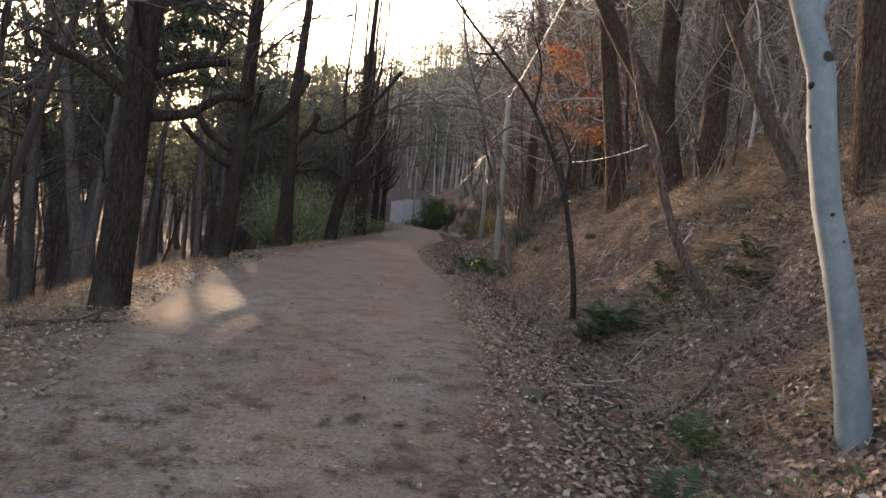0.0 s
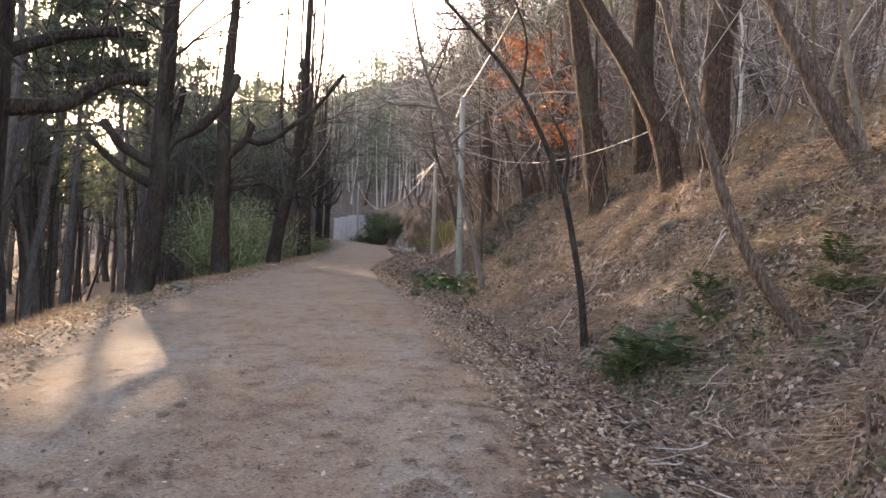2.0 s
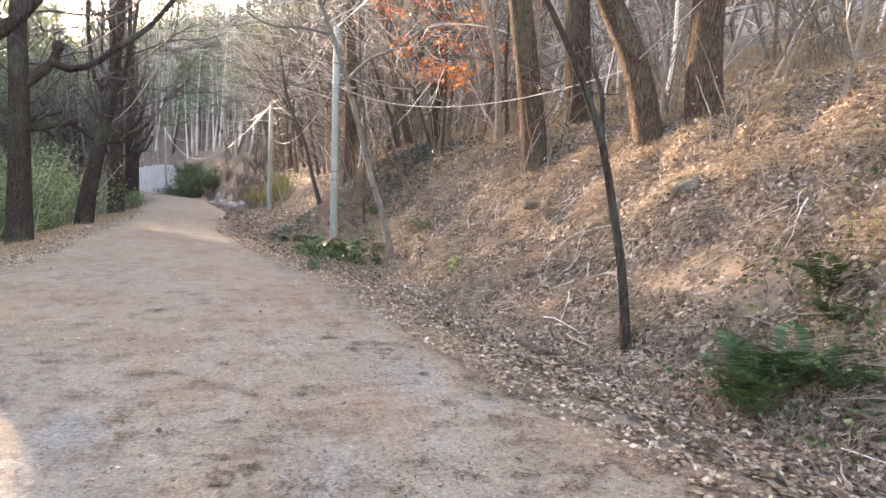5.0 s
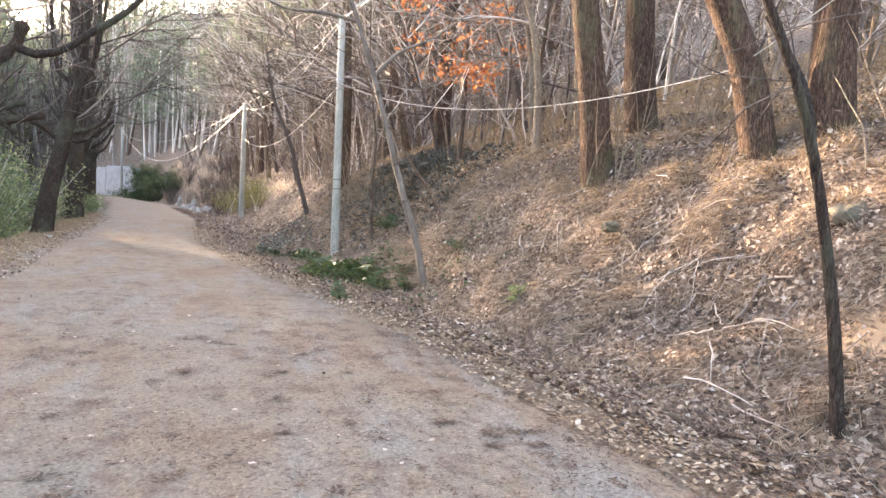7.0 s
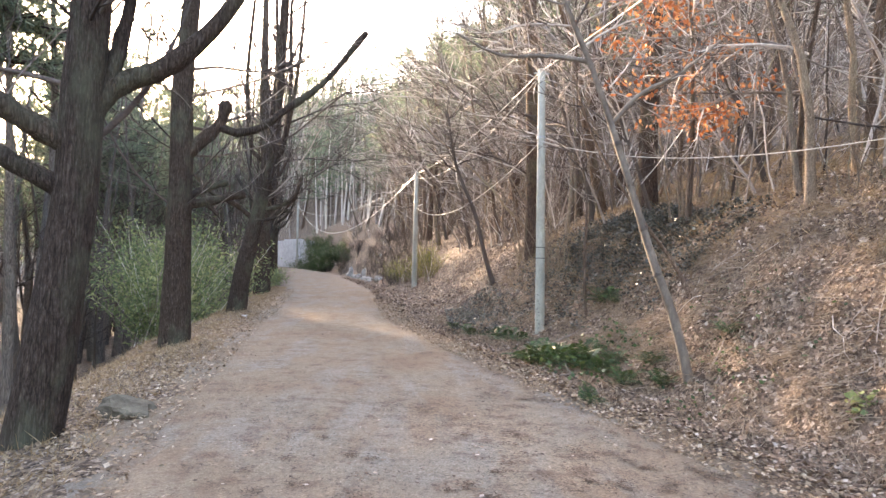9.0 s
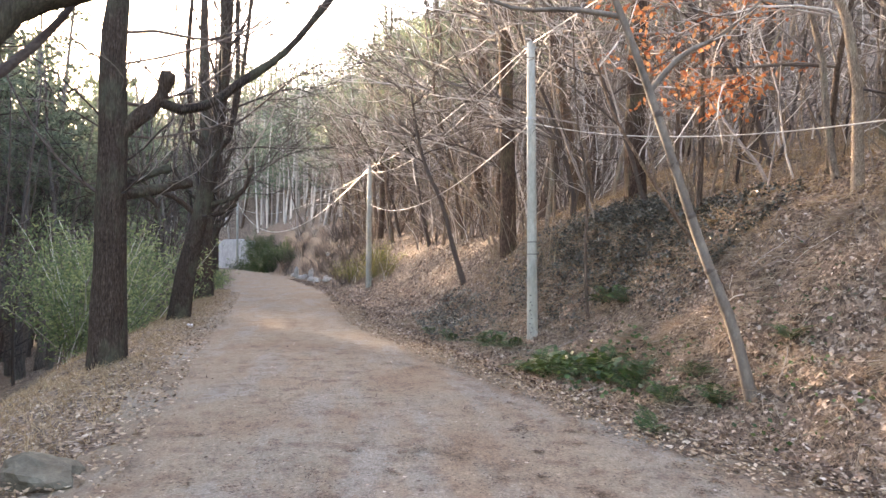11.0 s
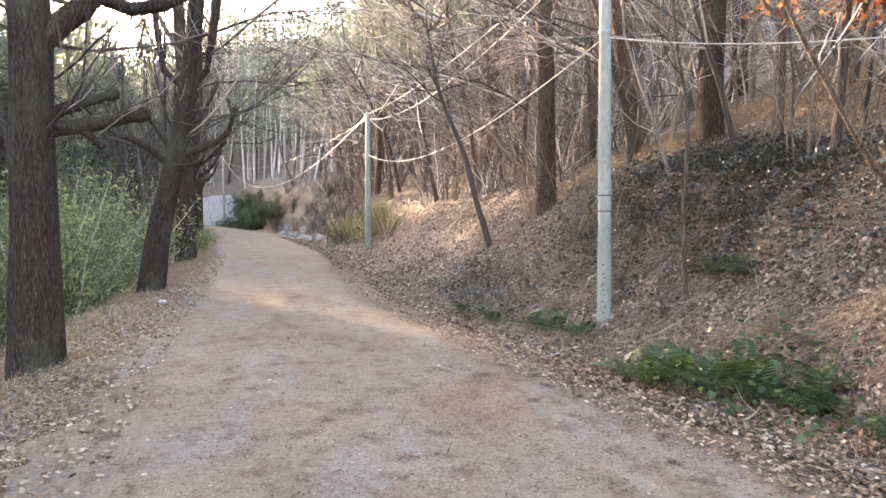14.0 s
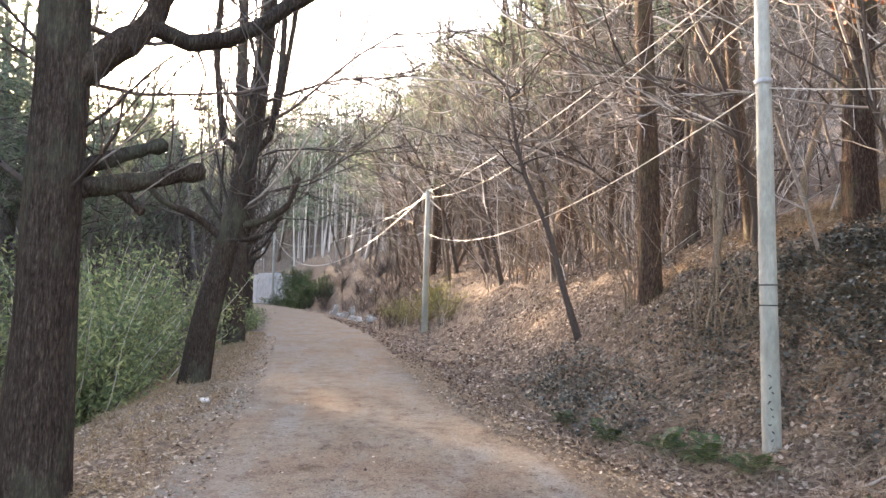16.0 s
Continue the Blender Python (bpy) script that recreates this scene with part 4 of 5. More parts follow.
hill_pines = [pine_tree("hillside pine with a high green crown", 110 + k, 14 + k, 0.2, WOODS_R, 0.4, 38, 2.6, M_bark_pine) for k in range(3)]
set_out(hill_pines, spots(24, (33, 72), (4.5, 15), 1, 2.2, 1.0) + spots(64, (55, 125), (6, 45), 1, 2.4, 1.0), (0.95, 1.3))

# far woods, past counting
rng = np.random.default_rng(200)
wood, green = Geo(), Geo()
for k in range(2700):
    y = rng.uniform(70, 260)
    right = rng.uniform() < 0.55 and k < 1800
    y = y if right else y - 55
    o = rng.uniform(5, 130) if right else rng.uniform(16, 190)
    if k >= 2600:
        y, o = rng.uniform(72, 140), rng.uniform(5, 18)
    elif k >= 2250:
        right, y, o = True, rng.uniform(84, 150), rng.uniform(6, 62)
    elif k >= 1800:
        y, o = rng.uniform(25, 190), rng.uniform(62, 105)
    x = np.interp(y, RIGHT_Y, RIGHT_X) + o if right else np.interp(y, LEFT_Y, LEFT_X) - o
    z = gz(x, y)
    h = rng.uniform(10, 17)
    b = np.array([x, y, z - 0.4])
    t = b + [rng.normal() * 0.6, rng.normal() * 0.6, h]
    wood.tube([b, (b + t) / 2 + rng.normal(size=3) * 0.2, t], [0.16, 0.11, 0.03], 4)
    if rng.uniform() < (0.6 if right else 0.3):
        # pine: needle tufts gathered round the ends of level boughs
        m, per = 22, 9
        f = rng.uniform(0.38, 1.0, (m, 1))
        a = rng.uniform(0, 6.28, (m, 1))
        out = np.hstack([np.cos(a), np.sin(a), rng.uniform(-0.1, 0.25, (m, 1))]) * (1.3 - f) * rng.uniform(1.2, 3.4, (m, 1))
        at = np.repeat(b + (t - b) * f + out, per, 0) + rng.normal(size=(m * per, 3)) * [0.55, 0.55, 0.2]
        d = unit(rng.normal(size=(m * per, 3)) + [0, 0, 0.15]) * rng.uniform(0.3, 0.65, (m * per, 1))
        green.blades(at, d, unit(np.cross(d, rng.normal(size=d.shape))) * 0.13)
    else:
        # bare crown: spread limbs, then short twigs at all angles round them
        m = 20
        f = rng.uniform(0.3, 1.0, (m, 1))
        at = b + (t - b) * f
        a = rng.uniform(0, 6.28, (m, 1))
        d = np.hstack([np.cos(a), np.sin(a), rng.uniform(0.1, 0.9, (m, 1))]) * rng.uniform(1.0, 3.2, (m, 1)) * (1.25 - 0.8 * f)
        wood.blades(at, d, unit(np.cross(d, rng.normal(size=d.shape))) * 0.035)
        per = 4
        k2 = np.repeat(np.arange(m), per)
        at2 = at[k2] + d[k2] * rng.uniform(0.3, 0.9, (m * per, 1))
        d2 = unit(unit(d[k2]) + rng.normal(size=(m * per, 3)) * 0.8) * rng.uniform(0.5, 1.5, (m * per, 1))
        wood.blades(at2, d2, unit(np.cross(d2, rng.normal(size=d2.shape))) * 0.022)
far = thing("far_woods", "grey-brown bare woods with dark pines covering the far hill", "woods", kind="stuff")
# stems take the paler ramp that stands for haze
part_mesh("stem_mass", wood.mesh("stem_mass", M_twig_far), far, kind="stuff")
part_mesh("foliage", green.mesh("foliage", M_needles, False), far, kind="stuff")


# ---- poles and cables ----
def utility_pole(label, base, top, r0, r1, bands=(), steel=True):
    pole = thing("utility_pole", label, "pole", "poles along the road")
    pole.location = base
    o = np.array(base)
    t = np.array(top) - o
    g = Geo()
    g.tube([-t * 0.08, t * 0.3, t * 0.6, t], [r0 * 1.02, r0 * 0.92, (r0 + r1) / 2, r1], 20)
    part_mesh("shaft", g.mesh("shaft", M_concrete), pole)
    for z, h in bands:
        f = z / t[2]
        r = (r0 * (1 - f) + r1 * f) * 1.0 + 0.004
        g = Geo()
        d = t / np.linalg.norm(t)
        g.tube([t * f, t * f + d * h], [r, r], 20)
        part_mesh("painted_band", g.mesh("painted_band", M_paint_black), pole, "thin black painted band")
    if steel:
        g = Geo()
        g.tube([t * 0.985 + [-0.16, 0, 0], t * 0.985 + [0.16, 0, 0]], [0.018, 0.018], 8)
        part_mesh("cable_bracket", g.mesh("cable_bracket", M_steel), pole)
        g = Geo()
        g.tube([t * 0.74, t * 0.74 + (t / np.linalg.norm(t)) * 0.05], [r1 * 1.15 + 0.012] * 2, 16)
        part_mesh("clamp", g.mesh("clamp", M_steel), pole)
    return pole


P0, P1, P2, P3 = (3.15, 5.45, 6.0), (0.17, 23.91, 5.78), (-2.62, 45.96, 6.4), (-19.2, 101.3, 8.8)
second_pole = utility_pole("slim pale concrete pole with black bands and a stencilled mark", (0.3, 23.88, 0.02), (0.17, 23.91, 5.8), 0.104, 0.076, ((1.93, 0.014), (1.70, 0.014)))
for k in range(9):
    # unreadable stencilled mark: a column of short dark strokes
    z = 0.22 + 0.085 * k + 0.022 * math.sin(k * 3.3)
    g = Geo()
    a = -2.05 + 0.16 * math.sin(k * 2.3)
    r = 0.1065 - 0.0055 * z
    arc = [(r * math.cos(a + s) - 0.022 * z, r * math.sin(a + s) + 0.005 * z, z + 0.02 * math.sin(k * 2.7 + 9 * s)) for s in (-0.08 - 0.07 * (k % 3), 0, 0.10)]
    g.tube(arc, [0.006, 0.009, 0.006], 5)
    part_mesh("stencil_stroke", g.mesh("stencil_stroke", M_paint_black), second_pole, "worn black stencil stroke")
utility_pole("slim concrete pole standing in the yellow shrubs", (-2.55, 45.96, gz(-2.55, 45.96) - 0.1), (-2.64, 45.96, 6.45), 0.15, 0.10)
utility_pole("far concrete pole in front of the pale wall", (-18.98, 101.3, gz(-18.98, 101.3) - 0.1), (-19.2, 101.3, 9.0), 0.16, 0.12)


def cable(a, b, sag, r, label):
    a, b = np.array(a, float), np.array(b, float)
    s = np.linspace(0, 1, 28)[:, None]
    pts = a + (b - a) * s - np.array([0, 0, 1]) * sag * 4 * s * (1 - s)
    g = Geo()
    g.tube(pts, [r] * 28, 6)
    tagged(new("overhead_cable", g.mesh("overhead_cable", M_cable)), label, "cable", "cables between the poles")


cable(P0, P1, 0.3, 0.013, "pale thick overhead cable catching the sun")
cable((3.97, 14.6, 3.35), (0.2, 23.9, 4.25), 0.55, 0.007, "slack pale cable running from the pole to a trunk")
cable((5.25, 8.85, 6.9), (4.02, 14.55, 3.4), 0.25, 0.007, "thin pale cable rising between two trunks")
cable(P1, P2, 0.35, 0.010, "pale thick overhead cable catching the sun")
cable((0.17, 23.91, 5.72), (-2.6, 45.96, 6.15), 0.75, 0.0085, "second pale cable just below the first")
cable((0.2, 23.91, 4.25), (-2.6, 45.96, 4.5), 0.9, 0.0095, "slack pale cable hanging between two poles")
cable((-2.6, 45.96, 6.4), P3, 3.6, 0.02, "long sagging pale cable over the far road")
cable((-2.6, 45.96, 6.2), (-19.2, 101.3, 8.4), 1.6, 0.013, "long pale cable over the far road")


# ---- ferns and low green ----
def frond_mesh(seed, length=0.55):
    rng = np.random.default_rng(seed)
    s = np.linspace(0, 1, 17)
    line = np.stack([s * length * 0.85, 0.03 * np.sin(s * 3), length * (0.75 * s - 0.62 * s * s)], -1)
    g = Geo()
    g.tube(line, np.linspace(0.004, 0.0015, 17), 3)
    for side in (-1, 1):
        at = line[2:]
        w = length * 0.26 * np.sin(np.pi * (s[2:] * 0.85 + 0.12)) + 0.01
        d = np.stack([w * 0.35, side * w, -0.12 * w + rng.normal(size=len(w)) * 0.006], -1)
        g.leaves(at, d, 0.014, np.tile([1.0, 0, 0.1], (len(w), 1)))
    return g.mesh("frond", M_fern, False)


fronds = [frond_mesh(k, 0.5 + 0.06 * k) for k in range(4)]


def fern(x, y, size, n, seed):
    rng = np.random.default_rng(seed)
    f = thing("fern", "dark green evergreen fern rosette in dead leaves", "fern", "ferns along the ditch")
    f.location = (x, y, gz(x, y))
    for k in range(n):
        ob = part_mesh("frond", fronds[k % 4], f)
        ob.rotation_euler = (rng.normal() * 0.2, rng.uniform(-0.75, 0.1), k * 6.283 / n + rng.normal() * 0.25)
        s = size * rng.uniform(0.75, 1.2)
        ob.scale = (s, s, s)


rng = np.random.default_rng(300)
fern_spots = [(-0.25, 20.9, 1.2), (0.1, 20.6, 1.2), (0.35, 20.2, 1.1), (-0.35, 21.4, 1.0), (0.45, 19.6, 0.9), (0.55, 20.7, 0.9), (0.2, 21.6, 0.9), (0.75, 19.9, 0.9), (0.55, 18.8, 0.8),
              (-0.35, 24.1, 0.9), (-0.6, 24.7, 0.9), (-1.05, 25.4, 0.8), (-0.2, 23.4, 0.8), (-0.25, 17.35, 0.55), (1.35, 22.7, 1.1), (1.5, 22.2, 0.9), (2.9, 9.95, 1.25), (3.05, 9.7, 1.2),
              (2.75, 9.75, 1.0), (3.2, 9.35, 0.8), (3.7, 10.2, 0.8), (3.6, 10.0, 0.7), (4.25, 8.5, 0.8), (4.35, 8.9, 0.8), (1.75, 18.3, 0.7), (1.0, 19.0, 0.7), (3.2, 5.6, 0.7), (2.9, 4.6, 0.6), (0.95, 18.4, 0.6), (-1.4, 26.4, 0.7)]
for k, (x, y, s) in enumerate(fern_spots):
    fern(x, y, s * 0.88, 11, 310 + k)


def leaf_patch(name, label, cat, mat, count, centre, spread, lift, size, seed, width=0.4):
    rng = np.random.default_rng(seed)
    xy = np.array(centre) + np.clip(rng.normal(size=(count, 2)), -1.7, 1.7) * np.array(spread)
    at = np.column_stack([xy, ground_z(xy[:, 0], xy[:, 1]) + rng.uniform(*lift, count)])
    d = unit(rng.normal(size=(count, 3)) * [1, 1, 0.5] + [0, 0, 0.15])
    ac = unit(np.cross(d, rng.normal(size=d.shape) * 0.5 + [0, 0, 1]))
    sz = rng.uniform(*size, (count, 1))
    g = Geo()
    g.leaves(at, d * sz, sz[:, 0] * width, ac)
    return tagged(new(name, g.mesh(name, mat, False)), label, cat, kind="stuff")


leaf_patch("ivy_carpet", "dark glossy ivy carpet spread over the bank", "ivy", M_ivy, 15000, (2.5, 23.5), (0.58, 1.7), (0.01, 0.2), (0.03, 0.075), 320)
leaf_patch("ivy_carpet", "dark ivy running down into the ditch", "ivy", M_ivy, 5000, (-0.75, 28.4), (0.4, 1.6), (0.01, 0.2), (0.03, 0.075), 321)
leaf_patch("ivy_carpet", "dark ivy trailing down the bank towards the pole", "ivy", M_ivy, 7000, (1.75, 25.3), (0.55, 1.3), (0.01, 0.16), (0.03, 0.075), 328)
leaf_patch("ivy_carpet", "thin dark ivy at the foot of the bank", "ivy", M_ivy, 2500, (0.75, 26.3), (0.5, 1.2), (0.01, 0.15), (0.03, 0.075), 322)
leaf_patch("ground_ivy", "low green weeds between the ferns", "weeds", M_fern, 600, (0.3, 20.4), (0.45, 0.9), (0.02, 0.3), (0.05, 0.10), 323)
leaf_patch("ground_ivy", "low green weeds on the bank", "weeds", M_fern, 900, (3.6, 9.4), (0.6, 0.8), (0.02, 0.2), (0.03, 0.07), 324)
leaf_patch("ground_ivy", "sparse yellow-green weeds on the bank", "weeds", M_yellow, 420, (3.9, 9.9), (0.5, 0.7), (0.02, 0.2), (0.03, 0.07), 325)
leaf_patch("ground_ivy", "sparse green weeds below the leaning tree", "weeds", M_fern, 350, (1.6, 18.2), (0.5, 0.7), (0.02, 0.15), (0.03, 0.07), 326)
leaf_patch("ground_ivy", "sparse green weeds below the pole", "weeds", M_fern, 500, (3.4, 5.6), (0.5, 0.6), (0.02, 0.15), (0.03, 0.07), 327)


# ---- shrubs ----
def shrub(name, label, base, height, width, mat, stems, leaves, leaf, seed, wood=None):
    rng = np.random.default_rng(seed)
    s = thing(name, label, "shrub")
    s.location = base
    g, lv = Geo(), Geo()
    for _ in range(stems):
        d = np.array([rng.normal() * width / height * 0.8, rng.normal() * width / height * 0.8, 1])
        pts = wander(rng, rng.normal(size=3) * [width * 0.22, width * 0.22, 0], d, height * rng.uniform(0.6, 1.05), 6, 0.09, 0.0)
        pts[0, 2] -= 0.3
        g.tube(pts, np.linspace(0.016, 0.004, 7), 4)
        n = leaves
        i = rng.uniform(1.0, 5.99, n)
        k = i.astype(int)
        at = pts[k] + (pts[k + 1] - pts[k]) * (i - k)[:, None] + rng.normal(size=(n, 3)) * 0.16
        ld = unit(rng.normal(size=(n, 3)) + [0, 0, -0.1]) * rng.uniform(*leaf, (n, 1))
        lv.leaves(at, ld, 0.016 if leaf[1] < 0.2 else 0.022, unit(np.cross(ld, rng.normal(size=(n, 3)))))
    part_mesh("stem_mass", g.mesh("stem_mass", wood or M_twig), s, kind="stuff")
    part_mesh("foliage", lv.mesh("foliage", mat, False), s, kind="stuff")


for k, (x, y, h, w) in enumerate([(-10.0, 29.8, 3.6, 1.8), (-10.7, 32.0, 4.4, 2.0), (-11.3, 34.4, 4.6, 2.1), (-11.6, 37.5, 4.2, 2.2)]):
    shrub("bamboo_shrub", "tall pale green thicket growing below the road's edge", (x, y, gz(x, y)), h, w, M_bamboo, 64, 120, (0.10, 0.2), 400 + k)
shrub("bamboo_shrub", "low green clump at the far roadside", (-10.9, 47.5, gz(-10.9, 47.5)), 1.6, 1.4, M_bamboo, 30, 60, (0.12, 0.2), 410)
shrub("bamboo_shrub", "low green clump at the far roadside", (-12.0, 53.0, gz(-12.0, 53.0)), 1.5, 1.4, M_bamboo, 30, 60, (0.12, 0.2), 411)
for k, (x, y, h) in enumerate([(-3.3, 50.5, 1.7), (-2.4, 47.6, 1.8), (-1.7, 45.0, 1.9), (-3.9, 54.0, 1.3), (-2.0, 49.0, 1.5)]):
    shrub("yellow_shrub", "yellow-green leafy shrub beside the pole", (x, y, gz(x, y)), h, 1.0, M_yellow, 18, 60, (0.08, 0.15), 420 + k)
for k, (x, y, h) in enumerate([(-15.0, 100.0, 3.6), (-13.6, 95.5, 3.2), (-15.6, 103.0, 3.4), (-15.4, 98.7, 2.2), (-13.8, 93.8, 1.8), (-16.4, 101.8, 2.6), (-11.2, 88.0, 3.0)]):
    shrub("evergreen_shrub", "large dark green evergreen bush on the far bank", (x, y, gz(x, y)), h, 4.0, M_fern, 50, 110, (0.3, 0.5), 430 + k)
for k in range(84):
    y = rng.uniform(30, 100)
    x = float(np.interp(y, RIGHT_Y, RIGHT_X)) + rng.uniform(4.6, 10)
    shrub("bare_shrub", "bare grey-brown twiggy shrub on the bank", (x, y, gz(x, y)), rng.uniform(1.0, 2.4), 1.5, M_litter, 24, 5, (0.05, 0.09), 800 + k)
for k in range(46):
    y = rng.uniform(50, 96)
    x = float(np.interp(y, RIGHT_Y, RIGHT_X)) + rng.uniform(2.0, 5.0)
    shrub("bare_shrub", "dark bare brush at the foot of the far bank", (x, y, gz(x, y)), rng.uniform(1.2, 2.6), 1.5, M_litter, 26, 6, (0.06, 0.11), 900 + k, M_twig_dark)
for k in range(18):
    y = rng.uniform(12, 30)
    x = float(np.interp(y, RIGHT_Y, RIGHT_X)) + rng.uniform(3.6, 8)
    shrub("bare_shrub", "thin bare undergrowth with pale stems", (x, y, gz(x, y)), rng.uniform(1.2, 2.4), 0.9, M_litter, 12, 3, (0.05, 0.09), 480 + k, M_bark_thin)


# ---- stones, fallen branches, far wall ----
def rock(name, label, at, size, mat, seed, group=""):
    rng = np.random.default_rng(seed)
    bm = bmesh.new()
    bmesh.ops.create_icosphere(bm, subdivisions=3, radius=1)
    shift = Vector(rng.normal(size=3) * 10)
    for v in bm.verts:
        k = 1 + 0.38 * noise.noise(v.co * 1.3 + shift) + 0.12 * noise.noise(v.co * 4 + shift)
        v.co = Vector((v.co.x * size[0], v.co.y * size[1], v.co.z * size[2])) * k
    me = bpy.data.meshes.new(name)
    bm.to_mesh(me)
    bm.free()
    me.materials.append(mat)
    ob = tagged(new(name, me), label, "rock", group)
    ob.location, ob.rotation_euler = at, (0, 0, rng.uniform(0, 6))
    return ob


rock("boulder", "mossy low boulder in leaves on the road's edge", (-5.15, 16.35, 0.02), (0.34, 0.24, 0.13), M_rock, 500)
rock("boulder", "grey stone bedded in the eroded bank", (3.92, 12.68, 1.62), (0.2, 0.16, 0.13), M_rock, 501)
rock("boulder", "small grey stone at the ditch", (2.05, 6.3, 0.02), (0.11, 0.1, 0.07), M_rock, 502)
rock("boulder", "rounded stone half buried in the bank", (2.9, 15.3, 1.35), (0.13, 0.1, 0.08), M_rock, 503)
rng = np.random.default_rng(510)
for k in range(16):
    x, y = -7.2 + rng.normal() * 0.9, 66 + rng.normal() * 5.5
    x = float(np.interp(y, RIGHT_Y, RIGHT_X)) + 1.4 + abs(rng.normal()) * 1.0
    s = rng.uniform(0.15, 0.42)
    rock("pale_rock", "pale broken rock heaped beside the far road", (x, y, gz(x, y) + s * 0.25), (s, s * 0.8, s * 0.7), M_rock_white, 520 + k, "rock heap")
for k in range(2):
    rock("standing_stone", "pale upright stone beside the far road", (-6.9 - 1.7 * k, 66 + 5.5 * k, 0.45), (0.2, 0.18, 0.42), M_rock_white, 540 + k, "rock heap")


def stick(label, pts, r, seed, mat=None):
    rng = np.random.default_rng(seed)
    g = Geo()
    p = smooth_line(pts, 9)
    g.tube(p, np.linspace(r, r * 0.4, 9), 6, 0.06, rng)
    for _ in range(3):
        i = rng.integers(3, 8)
        g.tube(wander(rng, p[i], rng.normal(size=3) * [1, 1, 0.25] + [0, 0, 0.1], 0.25, 3, 0.2), np.linspace(r * 0.45, r * 0.15, 4), 4)
    tagged(new("fallen_branch", g.mesh("fallen_branch", mat or M_bark_hill)), label, "branch", "fallen branches")


def on_ground(xy, lift=0.03):
    return [(x, y, gz(x, y) + lift) for x, y in xy]


stick("dark broken branch lying in the ditch leaves", on_ground([(1.75, 12.1), (1.95, 11.75), (2.15, 11.45)]), 0.03, 550)
stick("pale slender branch lying across the bank", on_ground([(3.3, 6.6), (3.55, 6.85), (3.75, 7.2), (4.05, 7.5)], 0.05), 0.018, 551)
for k in range(26):
    y = rng.uniform(6, 28)
    x = float(np.interp(y, RIGHT_Y, RIGHT_X)) + rng.uniform(0.8, 5.5)
    a, n = rng.uniform(0, 6.28), rng.uniform(0.3, 0.8)
    stick("thin dead branch on the leaf-covered bank", on_ground([(x + math.cos(a) * n * s, y + math.sin(a) * n * s) for s in (-0.5, 0, 0.5)], 0.05), rng.uniform(0.008, 0.018), 560 + k, M_twig)
stick("dry fallen branch below the road's edge", on_ground([(-2.9, 6.4), (-2.5, 6.6), (-2.1, 6.9)], 0.05), 0.035, 590)

wall = thing("retaining_wall", "pale concrete retaining wall at the road's far bend", "wall")
a, e = np.array([-17.2, 102.6]), np.array([-26.6, 118.2])
wall.location = (a[0], a[1], gz(*a) - 0.3)
wall.rotation_euler = (0, 0, math.atan2(e[1] - a[1], e[0] - a[0]))
for k in range(5):
    bm = bmesh.new()
    bmesh.ops.create_cube(bm, size=1)
    bmesh.ops.scale(bm, vec=(3.6, 0.5, (4.6, 5.2, 5.2, 4.8, 4.4)[k]), verts=bm.verts)
    bmesh.ops.translate(bm, vec=(1.8 + 3.62 * k, 0.04 * (k % 2), 2.2), verts=bm.verts)
    bmesh.ops.bevel(bm, geom=bm.edges[:], offset=0.05, segments=2, affect="EDGES")
    me = bpy.data.meshes.new("wall_panel")
    bm.to_mesh(me)
    bm.free()
    me.materials.append(M_wall)
    part_mesh("wall_panel", me, wall)
g = Geo()
g.tube([(0, 0.05, -0.2), (9, 0.08, -0.1), (18.3, 0.05, -0.2)], [0.9, 0.8, 0.9], 10, 0.12, np.random.default_rng(8))
part_mesh("footing", g.mesh("footing", M_rock), wall, "rough stone footing")

# a pale tan streak laid over the bank
rng = np.random.default_rng(610)
gu, gw = np.meshgrid(np.linspace(-1, 1, 26), np.linspace(-1, 1, 18), indexing="ij")
sx, sy = 3.42 + gw * 0.26 + gu * 0.22, 11.3 - gu * 0.95
edge_fall = 1 - np.sqrt(gu**2 + gw**2) - 0.16 * np.sin(gu * 9) * np.sin(gw * 7 + 1)
sz = ground_z(sx, sy) + np.clip(edge_fall * 0.12, -0.06, 0.018)
tagged(new("tan_streak", mesh("tan_streak", np.stack([sx, sy, sz], -1), sheet_quads(26, 18), mat=M_tan_streak)), "pale tan streak on the bank", "soil", kind="structure")

# crumpled white litter on the left verge
rock("plastic_litter", "crumpled white plastic scrap on the leafy verge", (-6.75, 27.0, gz(-6.75, 27.0) + 0.05), (0.11, 0.06, 0.03), M_plastic, 600)["category"] = "litter"


